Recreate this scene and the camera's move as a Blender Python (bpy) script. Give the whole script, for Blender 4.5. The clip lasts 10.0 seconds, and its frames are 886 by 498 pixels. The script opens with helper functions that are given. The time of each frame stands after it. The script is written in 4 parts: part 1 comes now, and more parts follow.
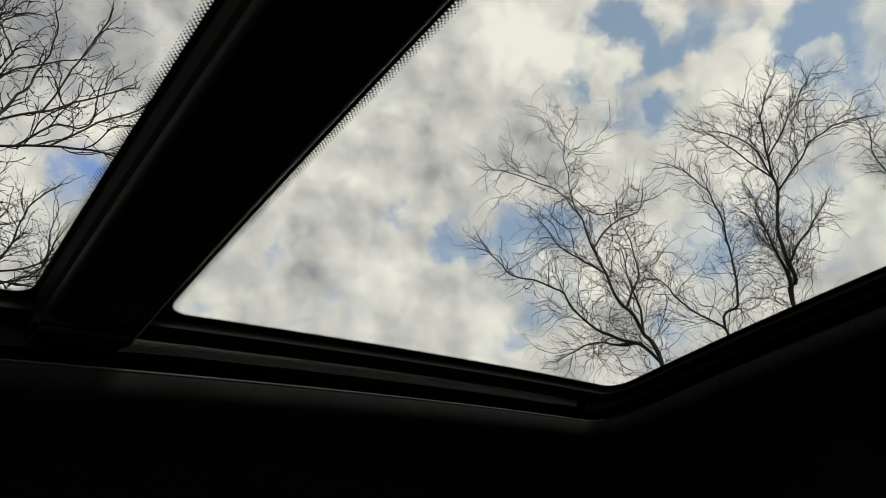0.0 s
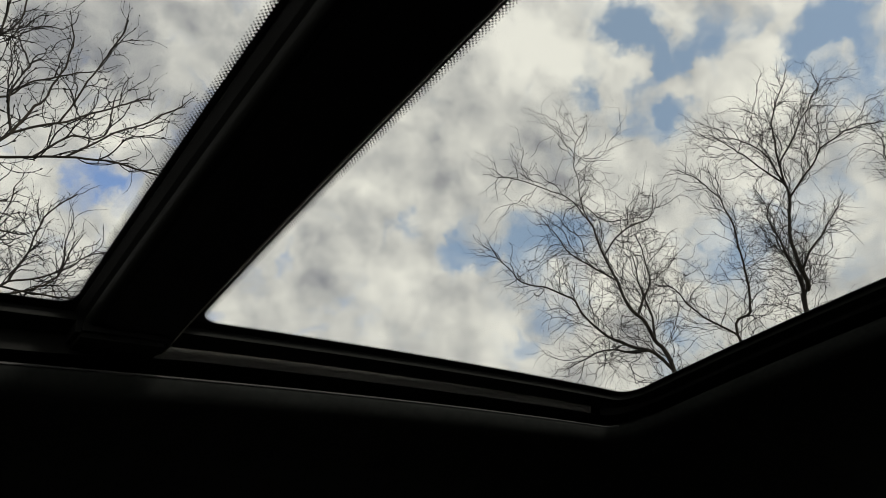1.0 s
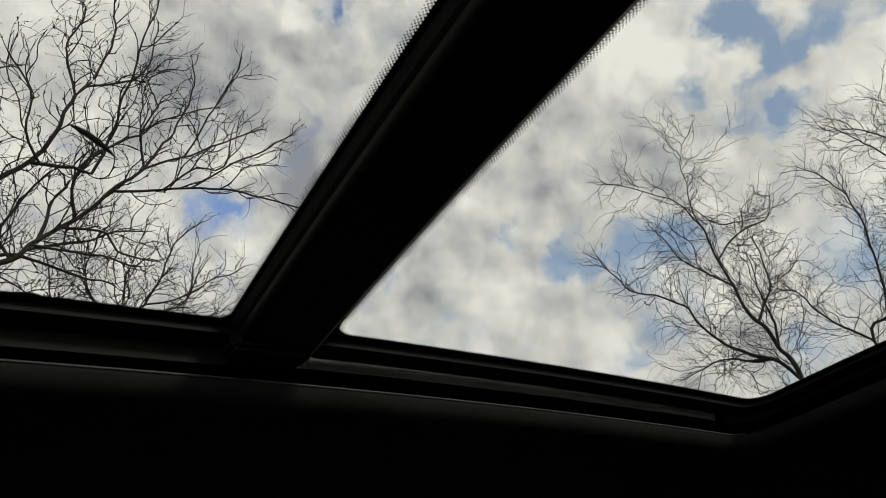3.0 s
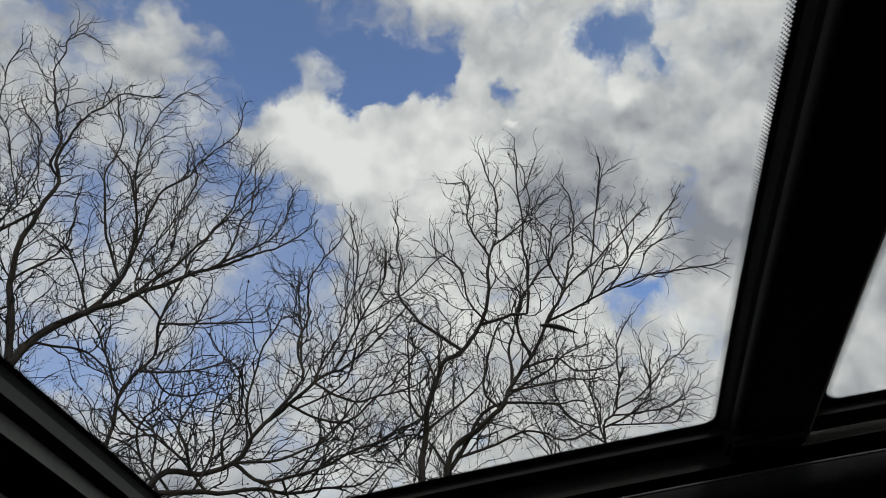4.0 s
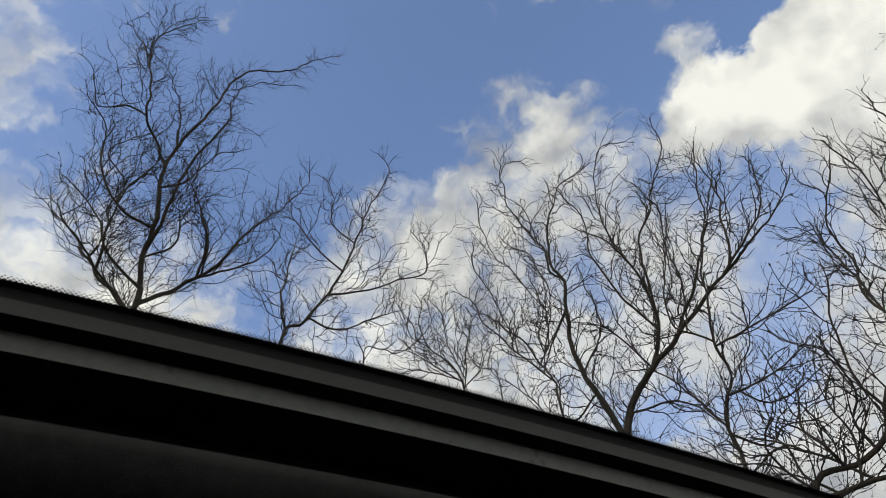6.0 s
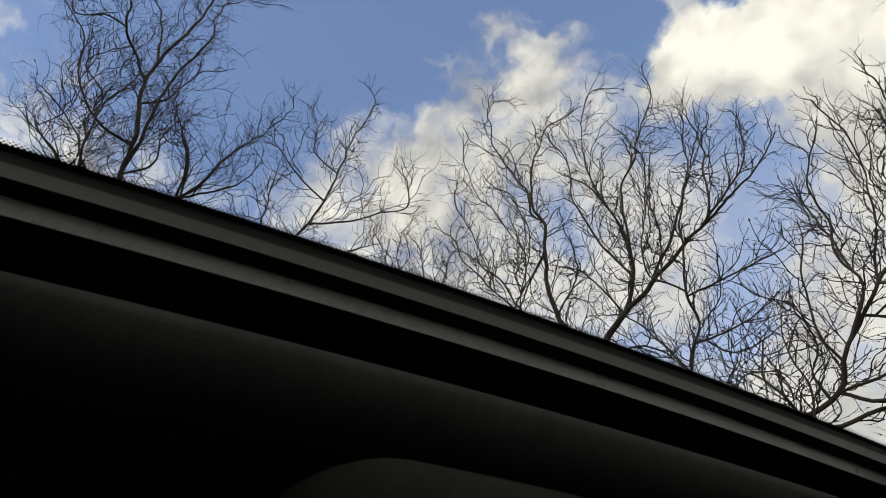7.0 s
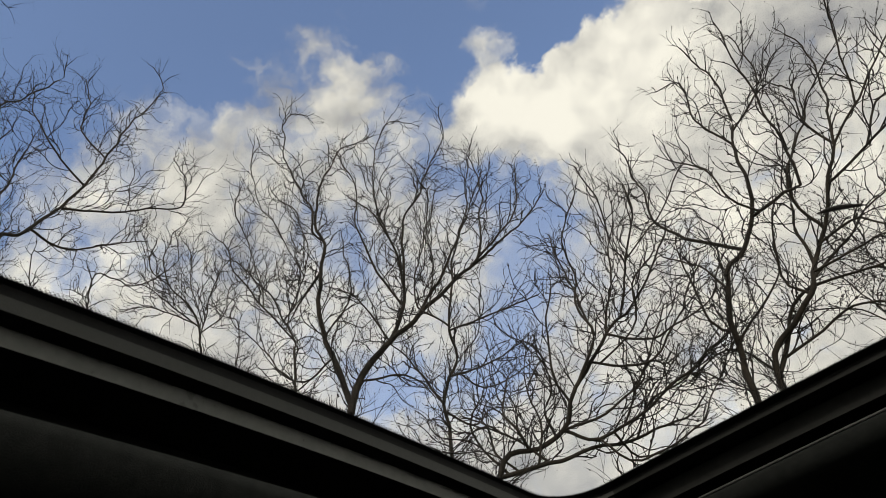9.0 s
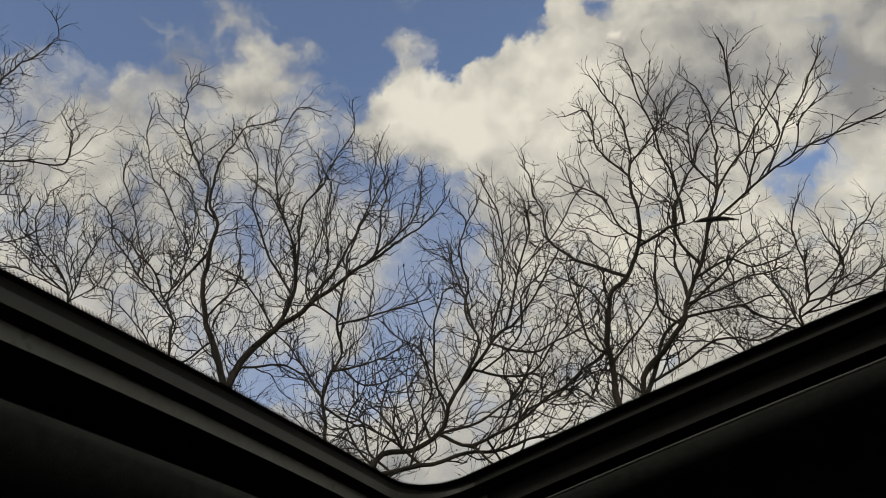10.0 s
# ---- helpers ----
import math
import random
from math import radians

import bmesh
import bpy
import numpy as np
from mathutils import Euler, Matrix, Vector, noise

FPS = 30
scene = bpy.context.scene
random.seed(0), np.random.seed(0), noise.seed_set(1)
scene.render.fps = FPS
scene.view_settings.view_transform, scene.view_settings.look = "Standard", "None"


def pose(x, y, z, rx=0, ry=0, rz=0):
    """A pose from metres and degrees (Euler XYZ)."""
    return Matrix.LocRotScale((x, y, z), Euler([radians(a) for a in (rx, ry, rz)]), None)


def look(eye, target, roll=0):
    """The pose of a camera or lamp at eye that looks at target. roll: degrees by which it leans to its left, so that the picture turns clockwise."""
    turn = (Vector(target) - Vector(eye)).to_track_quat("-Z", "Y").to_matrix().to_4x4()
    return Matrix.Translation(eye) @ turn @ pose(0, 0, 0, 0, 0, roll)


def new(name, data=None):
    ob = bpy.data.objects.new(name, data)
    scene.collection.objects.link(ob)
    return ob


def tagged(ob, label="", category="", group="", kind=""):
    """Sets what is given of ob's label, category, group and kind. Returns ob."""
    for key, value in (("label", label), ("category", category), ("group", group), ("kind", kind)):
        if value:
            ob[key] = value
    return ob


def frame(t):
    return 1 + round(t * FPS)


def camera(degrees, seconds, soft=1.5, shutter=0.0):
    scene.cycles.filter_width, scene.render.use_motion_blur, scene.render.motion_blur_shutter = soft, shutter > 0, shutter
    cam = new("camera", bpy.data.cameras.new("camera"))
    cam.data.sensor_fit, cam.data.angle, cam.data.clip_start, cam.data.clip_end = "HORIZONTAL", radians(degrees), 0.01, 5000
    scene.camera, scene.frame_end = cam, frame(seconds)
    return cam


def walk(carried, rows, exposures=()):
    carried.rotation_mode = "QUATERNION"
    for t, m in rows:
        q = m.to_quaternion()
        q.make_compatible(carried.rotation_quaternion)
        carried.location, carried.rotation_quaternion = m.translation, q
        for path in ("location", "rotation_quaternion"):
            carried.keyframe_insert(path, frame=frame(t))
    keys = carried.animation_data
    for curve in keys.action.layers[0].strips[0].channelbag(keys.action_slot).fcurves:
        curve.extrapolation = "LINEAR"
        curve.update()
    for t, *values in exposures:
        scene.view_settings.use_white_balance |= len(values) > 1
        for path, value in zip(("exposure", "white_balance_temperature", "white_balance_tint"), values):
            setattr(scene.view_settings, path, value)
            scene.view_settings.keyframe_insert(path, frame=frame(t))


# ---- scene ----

# ---- the camera and its walk ----
cam = camera(66.4, 10.0, soft=0.9)
cam.data.dof.use_dof = True
cam.data.dof.focus_distance = 9.0
cam.data.dof.aperture_fstop = 28.0
PATH = [
    (0, (-0.0150, 0.0625, 1.1853), (1.2488, 1.2967, 2.1232), -9.64),
    (0.5, (-0.0329, 0.0530, 1.1777), (1.2556, 1.2643, 2.1118), -9.08),
    (1, (-0.0360, 0.0533, 1.1781), (1.2009, 1.2966, 2.1395), -9.50),
    (1.5, (-0.0390, 0.0516, 1.1716), (1.1399, 1.3342, 2.1540), -8.27),
    (2, (-0.0480, 0.0470, 1.1691), (1.1044, 1.3493, 2.1569), -7.48),
    (2.2, (-0.0488, 0.0501, 1.1696), (1.0876, 1.3656, 2.1585), -7.30),
    (3.3, (-0.0706, 0.0351, 1.1611), (0.6704, 1.5364, 2.2552), -6.03),
    (3.5, (-0.0772, 0.0112, 1.1584), (0.3452, 1.5631, 2.3473), -6.78),
    (4, (-0.0884, -0.0292, 1.1583), (-0.2297, 1.4475, 2.4996), -7.68),
    (4.5, (-0.1060, -0.0667, 1.1567), (-0.7196, 1.2331, 2.5474), -4.86),
    (5, (-0.1397, -0.0947, 1.1705), (-1.0995, 0.9770, 2.5599), -5.65),
    (5.5, (-0.0933, -0.0547, 1.1681), (-1.1451, 0.7496, 2.6670), -7.02),
    (5.7, (-0.0951, -0.0587, 1.1749), (-1.1908, 0.6378, 2.6967), -6.72),
    (6.8, (-0.1405, -0.1667, 1.1536), (-1.3973, 0.5721, 2.5228), -3.67),
    (7, (-0.1272, -0.1597, 1.1527), (-1.3693, 0.6316, 2.5059), -3.10),
    (7.5, (-0.1183, -0.1468, 1.1598), (-1.3276, 0.6856, 2.5180), -2.71),
    (8, (-0.1205, -0.0543, 1.1529), (-1.3194, 0.8072, 2.5022), -4.03),
    (8.5, (-0.1079, -0.0904, 1.1411), (-1.3034, 0.8123, 2.4662), -4.42),
    (9, (-0.0790, -0.0480, 1.1609), (-0.8946, 1.1922, 2.5012), -11.98),
    (9.5, (-0.0747, -0.0332, 1.1614), (-0.6714, 1.3623, 2.4639), -13.38),
    (10, (-0.0871, -0.0237, 1.1528), (-0.6620, 1.3870, 2.4487), -12.52),
]
walk(cam, [(t, look(eye, target, roll)) for t, eye, target, roll in PATH],
     exposures=[(0, 0.06, 6700, 8), (0.6, -0.02, 6650, 8), (2.2, 0.0, 6650, 8), (3.3, -0.03, 6500, 9), (4.0, -0.1, 6150, 10), (4.5, -0.15, 6150, 10), (5.0, -0.17, 6100, 10),
                (5.5, 0.2, 6250, 10), (5.7, 0.22, 6300, 10), (6.8, 0.35, 6800, 10), (8.5, 0.3, 6800, 10), (9.0, 0.2, 6850, 10), (9.5, -0.1, 7050, 10), (10, -0.12, 7050, 10)])

# ---- sky, sun and exposure ----
SUN_AZ, SUN_EL = -75.0, 27.0


def heading(az, el):
    a, e = radians(az), radians(el)
    return Vector((math.cos(a) * math.cos(e), math.sin(a) * math.cos(e), math.sin(e)))


# the sky's patches: azimuth, elevation, radius in degrees, and weight (below zero: open blue; above: cloud)
OPEN_SKY = [
    (-171.3, 56.4, 16.5, -1.20), (155.5, 64.2, 12.4, -1.20), (121.8, 62.3, 7.1, -1.10), (103.2, 59.0, 4.8, -0.90), (118.5, 56.7, 2.9, -0.90),
    (154.9, 56.5, 5.2, -0.30), (173.7, 47.3, 7.1, -0.25), (165.5, 53.3, 5.2, -0.20), (119.5, 52.7, 1.9, -0.40),
]
FRONT_CLOUDS = [
    (133.9, 57.3, 4.1, 0.24), (143.1, 55.3, 4.5, 0.16), (148.6, 49.9, 5.0, 0.44), (135.9, 59.9, 1.5, 0.22), (126.0, 57.6, 1.3, 0.41),
    (153.1, 52.3, 2.9, 0.13), (131.7, 52.6, 4.3, 0.11), (-177.8, 40.9, 3.6, 0.55), (123.2, 66.6, 1.9, 0.42), (112.4, 63.9, 2.5, 0.55),
    (100.5, 58.0, 0.9, 0.36), (-173.8, 63.3, 0.8, 0.45), (155.7, 47.5, 5.2, 0.36), (159.3, 53.4, 2.9, 0.23),
]
CUMULUS = [
    (112.3, 52.1, 3.3, 1.08), (107.8, 49.1, 4.1, 1.08), (101.4, 48.3, 3.8, 0.90), (97.0, 52.7, 3.1, 0.99), (91.6, 50.7, 4.8, 1.26),
    (94.4, 45.4, 4.3, 0.90), (111.3, 57.5, 1.4, 0.72), (115.4, 49.9, 2.4, 0.63), (100.5, 43.4, 4.3, 0.54), (97.4, 48.6, 1.2, -1.20),
    (104.8, 54.5, 1.5, -0.60), (117.1, 47.6, 2.6, -0.35), (109.4, 44.1, 3.6, -0.35), (126.7, 48.6, 3.6, -0.30), (97.0, 48.6, 1.2, -0.50),
]
LOW_GAPS = [
    (133.4, 41.8, 2.2, -0.60), (131.5, 30.6, 3.1, -0.90), (126.8, 32.1, 2.9, -0.50), (122.8, 28.6, 2.6, -0.60), (119.1, 35.6, 3.1, -0.50),
    (76.0, 34.8, 2.3, -1.20), (110.3, 47.0, 1.9, -0.40), (133.4, 44.5, 2.4, -0.45), (119.2, 32.0, 2.6, -0.60),
    (171.4, 41.3, 2.9, -0.40),
]
MIDDLE_GAPS = [
    (98.5, 55.6, 3.0, -1.70), (92.8, 55.3, 2.4, -1.50), (104.1, 54.9, 1.9, -1.10), (82.5, 53.8, 1.2, -1.10), (81.5, 51.4, 1.0, -0.40),
    (66.8, 54.1, 2.0, -1.30), (69.9, 55.8, 1.7, -0.80), (64.3, 51.0, 1.2, -0.80), (110.6, 46.5, 2.9, -0.90), (114.6, 38.3, 5.2, -0.40),
    (59.6, 49.4, 1.9, -0.30), (61.2, 51.8, 1.4, 0.50), (56.8, 47.9, 1.4, -0.30), (114.7, 49.5, 2.2, -0.50), (118.6, 47.3, 2.9, -0.40),
    (55.4, 51.2, 1.4, -0.30), (89.9, 57.1, 1.4, -0.80), (91.2, 59.6, 1.7, -0.50), (83.8, 54.4, 0.9, -0.70), (83.6, 52.5, 0.8, -0.60),
    (64.3, 50.1, 1.1, -0.60), (62.3, 54.6, 1.4, -0.50), (120.5, 48.8, 4.3, -0.45), (113.2, 42.1, 3.8, -0.35),
]
REAR_GAPS = [
    (21.8, 41.8, 2.2, -1.30), (20.3, 38.6, 1.7, -1.17), (27.4, 38.4, 1.5, -1.04), (20.8, 34.2, 1.8, -1.17), (24.5, 35.6, 1.3, -0.78),
    (15.1, 38.6, 2.0, -0.91), (14.5, 36.2, 1.3, -0.65), (7.8, 34.6, 2.5, -0.91), (5.1, 33.5, 2.7, -1.17), (9.4, 31.2, 1.4, -0.91),
    (5.6, 28.8, 2.0, -0.78), (47.8, 31.6, 1.7, -0.77), (43.2, 29.1, 1.8, -0.94), (44.3, 27.5, 1.2, -0.55), (37.1, 28.0, 2.4, -1.16),
    (33.6, 27.9, 2.0, -0.88), (60.2, 29.7, 1.2, -0.44), (55.8, 26.2, 1.1, -0.33), (36.4, 21.5, 2.3, -0.66), (39.9, 19.5, 1.6, -0.50),
    (19.6, 22.7, 3.0, -0.99),
]
REAR_GAPS_LOW = [
    (23.2, 21.2, 2.2, -0.60), (26.9, 16.7, 2.9, -0.50), (66.4, 24.5, 1.2, -0.40), (12.9, 24.5, 1.9, -0.50), (11.6, 19.9, 2.9, -0.50),
    (11.9, 35.3, 1.4, 0.50), (25.2, 38.6, 1.4, 0.40), (15.6, 34.1, 1.9, 0.30), (7.1, 32.4, 1.2, 0.50), (3.3, 33.6, 1.2, 0.60),
    (19.3, 39.9, 1.0, 0.50), (24.1, 41.1, 0.8, 0.40), (17.7, 37.4, 1.2, -0.70), (22.6, 37.3, 1.0, -0.60), (19.4, 36.2, 1.0, 0.35),
    (10.3, 33.6, 1.2, -0.60), (6.1, 35.0, 1.4, -0.50), (41.3, 27.5, 1.0, -0.50), (45.8, 30.2, 0.8, 0.30), (11.1, 37.7, 1.1, -0.50),
]
# thin bluish veil
VEIL = [(115, 36, 16, -0.14), (140, 44, 12, -0.24), (160, 40, 12, -0.25), (95, 38, 10, -0.08), (128, 28, 12, -0.12)]
# grey bases and sunlit tops of the clouds
TONES_REAR = [
    (45.5, 40.6, 3.8, -0.16), (53.9, 31.9, 3.3, -0.12), (36.0, 35.2, 2.9, -0.13), (63.6, 26.8, 3.8, -0.06), (27.2, 42.5, 3.8, 0.26),
    (34.4, 43.8, 2.9, 0.16), (29.3, 35.8, 2.2, 0.12), (60.3, 33.1, 2.9, 0.12), (11.8, 28.7, 8.1, 0.26), (25.0, 32.1, 3.3, 0.12),
    (66.9, 25.4, 1.9, 0.10), (51.2, 35.5, 1.9, 0.10), (27.7, 21.6, 7.1, 0.10), (46.0, 39.1, 2.9, -0.08), (31.7, 41.4, 3.8, 0.10),
    (72.7, 52.8, 2.9, 0.22), (85.8, 53.8, 2.9, 0.12), (68.3, 50.4, 1.9, 0.15),
]
TONES_FRONT = [
    (67.3, 49.4, 2.6, 0.18), (76.3, 49.4, 3.8, 0.10), (108.8, 49.8, 3.8, 0.12), (89.9, 51.5, 2.6, 0.10), (74.6, 38.9, 2.6, 0.13),
    (82.3, 45.0, 4.8, -0.12), (102.8, 44.0, 4.8, -0.10), (110.8, 52.0, 3.6, 0.18), (92.2, 50.8, 4.3, 0.23), (104.8, 47.7, 3.3, 0.12),
    (135.1, 56.5, 3.3, 0.03), (76.1, 47.1, 7.1, -0.22), (70.4, 41.7, 6.7, -0.20), (69.2, 36.5, 4.3, -0.25), (85.2, 43.9, 3.8, -0.16),
    (74.9, 38.9, 2.0, 0.26), (73.6, 31.5, 2.2, 0.26), (84.5, 51.0, 0.5, 0.50), (119.7, 28.2, 5.7, 0.10), (99.4, 43.0, 3.8, 0.04),
    (-177.8, 40.9, 2.9, 0.16), (143.4, 52.0, 7.1, -0.16), (114.5, 45.4, 5.2, -0.16), (74.9, 38.9, 2.0, 0.20),
]


class Tree:
    """Short hand for a node tree."""

    def __init__(self, tree):
        self.tree = tree

    def node(self, kind, **settings):
        n = self.tree.nodes.new(kind)
        for key, value in settings.items():
            setattr(n, key, value)
        return n

    def wire(self, a, b):
        self.tree.links.new(a, b)

    def put(self, socket, value):
        if isinstance(value, bpy.types.NodeSocket):
            self.wire(value, socket)
        else:
            socket.default_value = value

    def math(self, op, a, b=0.0, c=None, clamp=False):
        n = self.node("ShaderNodeMath", operation=op, use_clamp=clamp)
        self.put(n.inputs[0], a)
        self.put(n.inputs[1], b)
        if c is not None:
            self.put(n.inputs[2], c)
        return n.outputs[0]

    def vec(self, op, a, b):
        n = self.node("ShaderNodeVectorMath", operation=op)
        self.put(n.inputs[0], a)
        self.put(n.inputs[1], b)
        return n.outputs["Value" if op == "DOT_PRODUCT" else "Vector"]

    def noise(self, at, scale, detail=4.0, rough=0.5, lac=2.0, distort=0.0):
        n = self.node("ShaderNodeTexNoise")
        self.put(n.inputs["Vector"], at)
        for key, value in (("Scale", scale), ("Detail", detail), ("Roughness", rough), ("Lacunarity", lac), ("Distortion", distort)):
            n.inputs[key].default_value = value
        return n

    def span(self, v, a, b, lo=0.0, hi=1.0, kind="SMOOTHSTEP"):
        n = self.node("ShaderNodeMapRange", interpolation_type=kind)
        self.put(n.inputs["Value"], v)
        for key, value in (("From Min", a), ("From Max", b), ("To Min", lo), ("To Max", hi)):
            n.inputs[key].default_value = value
        return n.outputs["Result"]

    def mix(self, f, a, b, blend="MIX"):
        n = self.node("ShaderNodeMix", data_type="RGBA", blend_type=blend)
        self.put(n.inputs["Factor"], f)
        self.put(n.inputs["A"], a)
        self.put(n.inputs["B"], b)
        return n.outputs["Result"]


def make_sky():
    world = bpy.data.worlds.new("sky")
    scene.world = world
    world.use_nodes = True
    world.node_tree.nodes.clear()
    t = Tree(world.node_tree)
    way = t.node("ShaderNodeTexCoord").outputs["Generated"]
    sky = t.node("ShaderNodeTexSky", sky_type="NISHITA", sun_disc=False, sun_elevation=radians(SUN_EL), sun_rotation=radians(90 - SUN_AZ))
    air = t.vec("MULTIPLY", sky.outputs["Color"], (0.203, 0.199, 0.219))
    bend = t.vec("SUBTRACT", t.noise(way, 8.0, 4.0, 0.5).outputs["Color"], (0.5, 0.5, 0.5))
    bend = t.vec("MULTIPLY", bend, (0.085, 0.085, 0.085))
    curl = t.vec("SUBTRACT", t.noise(way, 26.0, 4.0, 0.6).outputs["Color"], (0.5, 0.5, 0.5))
    bend = t.vec("ADD", bend, t.vec("MULTIPLY", curl, (0.06, 0.06, 0.06)))
    bent = t.node("ShaderNodeVectorMath", operation="NORMALIZE")
    t.put(bent.inputs[0], t.vec("ADD", way, bend))
    bent = bent.outputs["Vector"]
    calm = t.vec("ADD", way, t.vec("MULTIPLY", bend, (0.35, 0.35, 0.35)))

    def patches(value, some):
        """Adds soft round patches to a value."""
        for az, el, radius, weight in some:
            k = 2.0 / radians(radius) ** 2
            lobe = t.math("EXPONENT", t.math("SUBTRACT", t.vec("DOT_PRODUCT", bent, tuple(heading(az, el) * k)), k))
            value = t.math("MULTIPLY_ADD", lobe, weight, value)
        return value

    fine = t.noise(bent, 13.0, 5.0, 0.52).outputs["Fac"]
    dense = t.math("MULTIPLY_ADD", fine, 1.7, t.math("MULTIPLY_ADD", t.noise(bent, 34.0, 4.0, 0.5).outputs["Fac"], 1.0, -0.20))
    dense = patches(dense, OPEN_SKY + FRONT_CLOUDS + CUMULUS + LOW_GAPS + MIDDLE_GAPS + REAR_GAPS + REAR_GAPS_LOW + VEIL)
    # pale haze lower down behind the car
    haze = t.span(t.vec("DOT_PRODUCT", way, tuple(heading(15, 33))), math.cos(radians(48)), math.cos(radians(20)), 0.0, 0.62)
    air = t.mix(haze, air, (0.30, 0.385, 0.45, 1))
    cover = t.span(dense, 0.0, 1.06)
    billow = t.noise(calm, 6.0, 6.0, 0.5).outputs["Fac"]
    puffs = t.noise(calm, 17.0, 6.0, 0.5).outputs["Fac"]
    lit = t.math("MULTIPLY_ADD", billow, 0.9, t.math("MULTIPLY", puffs, 0.75))
    lift = t.noise(t.vec("ADD", calm, tuple(heading(SUN_AZ, SUN_EL) * -0.026)), 11.0, 5.0, 0.5).outputs["Fac"]
    body = t.noise(calm, 11.0, 5.0, 0.5).outputs["Fac"]
    lit = t.math("MULTIPLY_ADD", t.math("SUBTRACT", lift, body), 1.25, t.math("ADD", lit, 0.035))
    lit = patches(lit, TONES_REAR + TONES_FRONT)
    cloud = t.mix(t.span(lit, 0.40, 1.2, kind="LINEAR"), (0.29, 0.295, 0.315, 1), (0.87, 0.845, 0.775, 1))
    back = t.node("ShaderNodeBackground")
    # thin even veil low behind the willows
    veil = t.span(t.vec("DOT_PRODUCT", way, tuple(heading(128, 29))), math.cos(radians(27)), math.cos(radians(8)), 0.0, 0.32)
    t.put(back.inputs["Color"], t.mix(veil, t.mix(cover, air, cloud), (0.47, 0.485, 0.52, 1)))
    out = t.node("ShaderNodeOutputWorld")
    t.wire(back.outputs[0], out.inputs["Surface"])


make_sky()
sun_data = bpy.data.lights.new("sun", "SUN")
sun_data.energy, sun_data.angle, sun_data.color = 0.75, radians(7), (1.0, 0.95, 0.88)
new("sun", sun_data).matrix_world = look(heading(SUN_AZ, SUN_EL) * 40, (0, 0, 0))


# ---- materials ----
def surface(name, dark, light, scale, rough, rough2=None, bump=0.0, bump_scale=None, spec=0.5, stretch=(1, 1, 1), metal=0.0, random_tint=0.0):
    m = bpy.data.materials.new(name)
    m.use_nodes = True
    m.node_tree.nodes.clear()
    t = Tree(m.node_tree)
    at = t.vec("MULTIPLY", t.node("ShaderNodeTexCoord").outputs["Object"], stretch)
    coarse = t.noise(at, scale, 5.0, 0.6).outputs["Fac"]
    fine = t.noise(at, scale * 9, 3.0, 0.6).outputs["Fac"]
    both = t.math("MULTIPLY_ADD", fine, 0.4, t.math("MULTIPLY", coarse, 0.6))
    f = t.span(both, 0.32, 0.68)
    bsdf = t.node("ShaderNodeBsdfPrincipled")
    t.put(bsdf.inputs["Base Color"], t.mix(f, (*dark, 1), (*light, 1)))
    t.put(bsdf.inputs["Roughness"], t.span(both, 0.3, 0.7, rough, rough if rough2 is None else rough2))
    bsdf.inputs["Specular IOR Level"].default_value = spec
    bsdf.inputs["Metallic"].default_value = metal
    if bump:
        b = t.node("ShaderNodeBump")
        b.inputs["Strength"].default_value = bump
        b.inputs["Distance"].default_value = 0.002
        t.put(b.inputs["Height"], t.noise(at, bump_scale or scale * 12, 4.0, 0.6).outputs["Fac"])
        t.wire(b.outputs[0], bsdf.inputs["Normal"])
    t.wire(bsdf.outputs[0], t.node("ShaderNodeOutputMaterial").inputs["Surface"])
    return m


def glass_material():
    m = bpy.data.materials.new("tinted_glass")
    m.use_nodes = True
    m.node_tree.nodes.clear()
    t = Tree(m.node_tree)
    at = t.node("ShaderNodeTexCoord").outputs["Object"]
    smear = t.noise(at, 5.0, 5.0, 0.6).outputs["Fac"]
    clear = t.node("ShaderNodeBsdfTransparent")
    t.put(clear.inputs["Color"], t.mix(t.span(smear, 0.3, 0.7), (0.95, 0.97, 0.965, 1), (0.93, 0.95, 0.94, 1)))
    gloss = t.node("ShaderNodeBsdfGlossy")
    gloss.inputs["Roughness"].default_value = 0.03
    fresnel = t.node("ShaderNodeFresnel")
    fresnel.inputs["IOR"].default_value = 1.45
    mixer = t.node("ShaderNodeMixShader")
    t.put(mixer.inputs[0], t.math("MULTIPLY", fresnel.outputs[0], 0.6))
    t.wire(clear.outputs[0], mixer.inputs[1])
    t.wire(gloss.outputs[0], mixer.inputs[2])
    t.wire(mixer.outputs[0], t.node("ShaderNodeOutputMaterial").inputs["Surface"])
    return m


GLASS = glass_material()
FRIT = surface("black_frit", (0.006, 0.006, 0.006), (0.012, 0.012, 0.012), 30, 0.35, 0.5)
# front frame strip: the paler grey stands in for more light on that side
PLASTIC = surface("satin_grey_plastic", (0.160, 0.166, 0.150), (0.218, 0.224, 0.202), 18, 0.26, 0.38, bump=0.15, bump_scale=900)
BEAD = surface("grey_edging", (0.07, 0.07, 0.07), (0.11, 0.11, 0.108), 30, 0.4, 0.5)
# console rim: the pale tone stands in for missing cabin light
CONSOLE = surface("grained_grey_green_plastic", (0.13, 0.145, 0.11), (0.18, 0.195, 0.15), 16, 0.5, 0.65, bump=0.3, bump_scale=1200)
# bright metal stands in for the glint on the rear strip and moulding
STRIP = surface("glinting_grey_rail", (0.60, 0.58, 0.53), (0.66, 0.64, 0.59), 60, 0.22, 0.26, spec=0.6, metal=0.85)
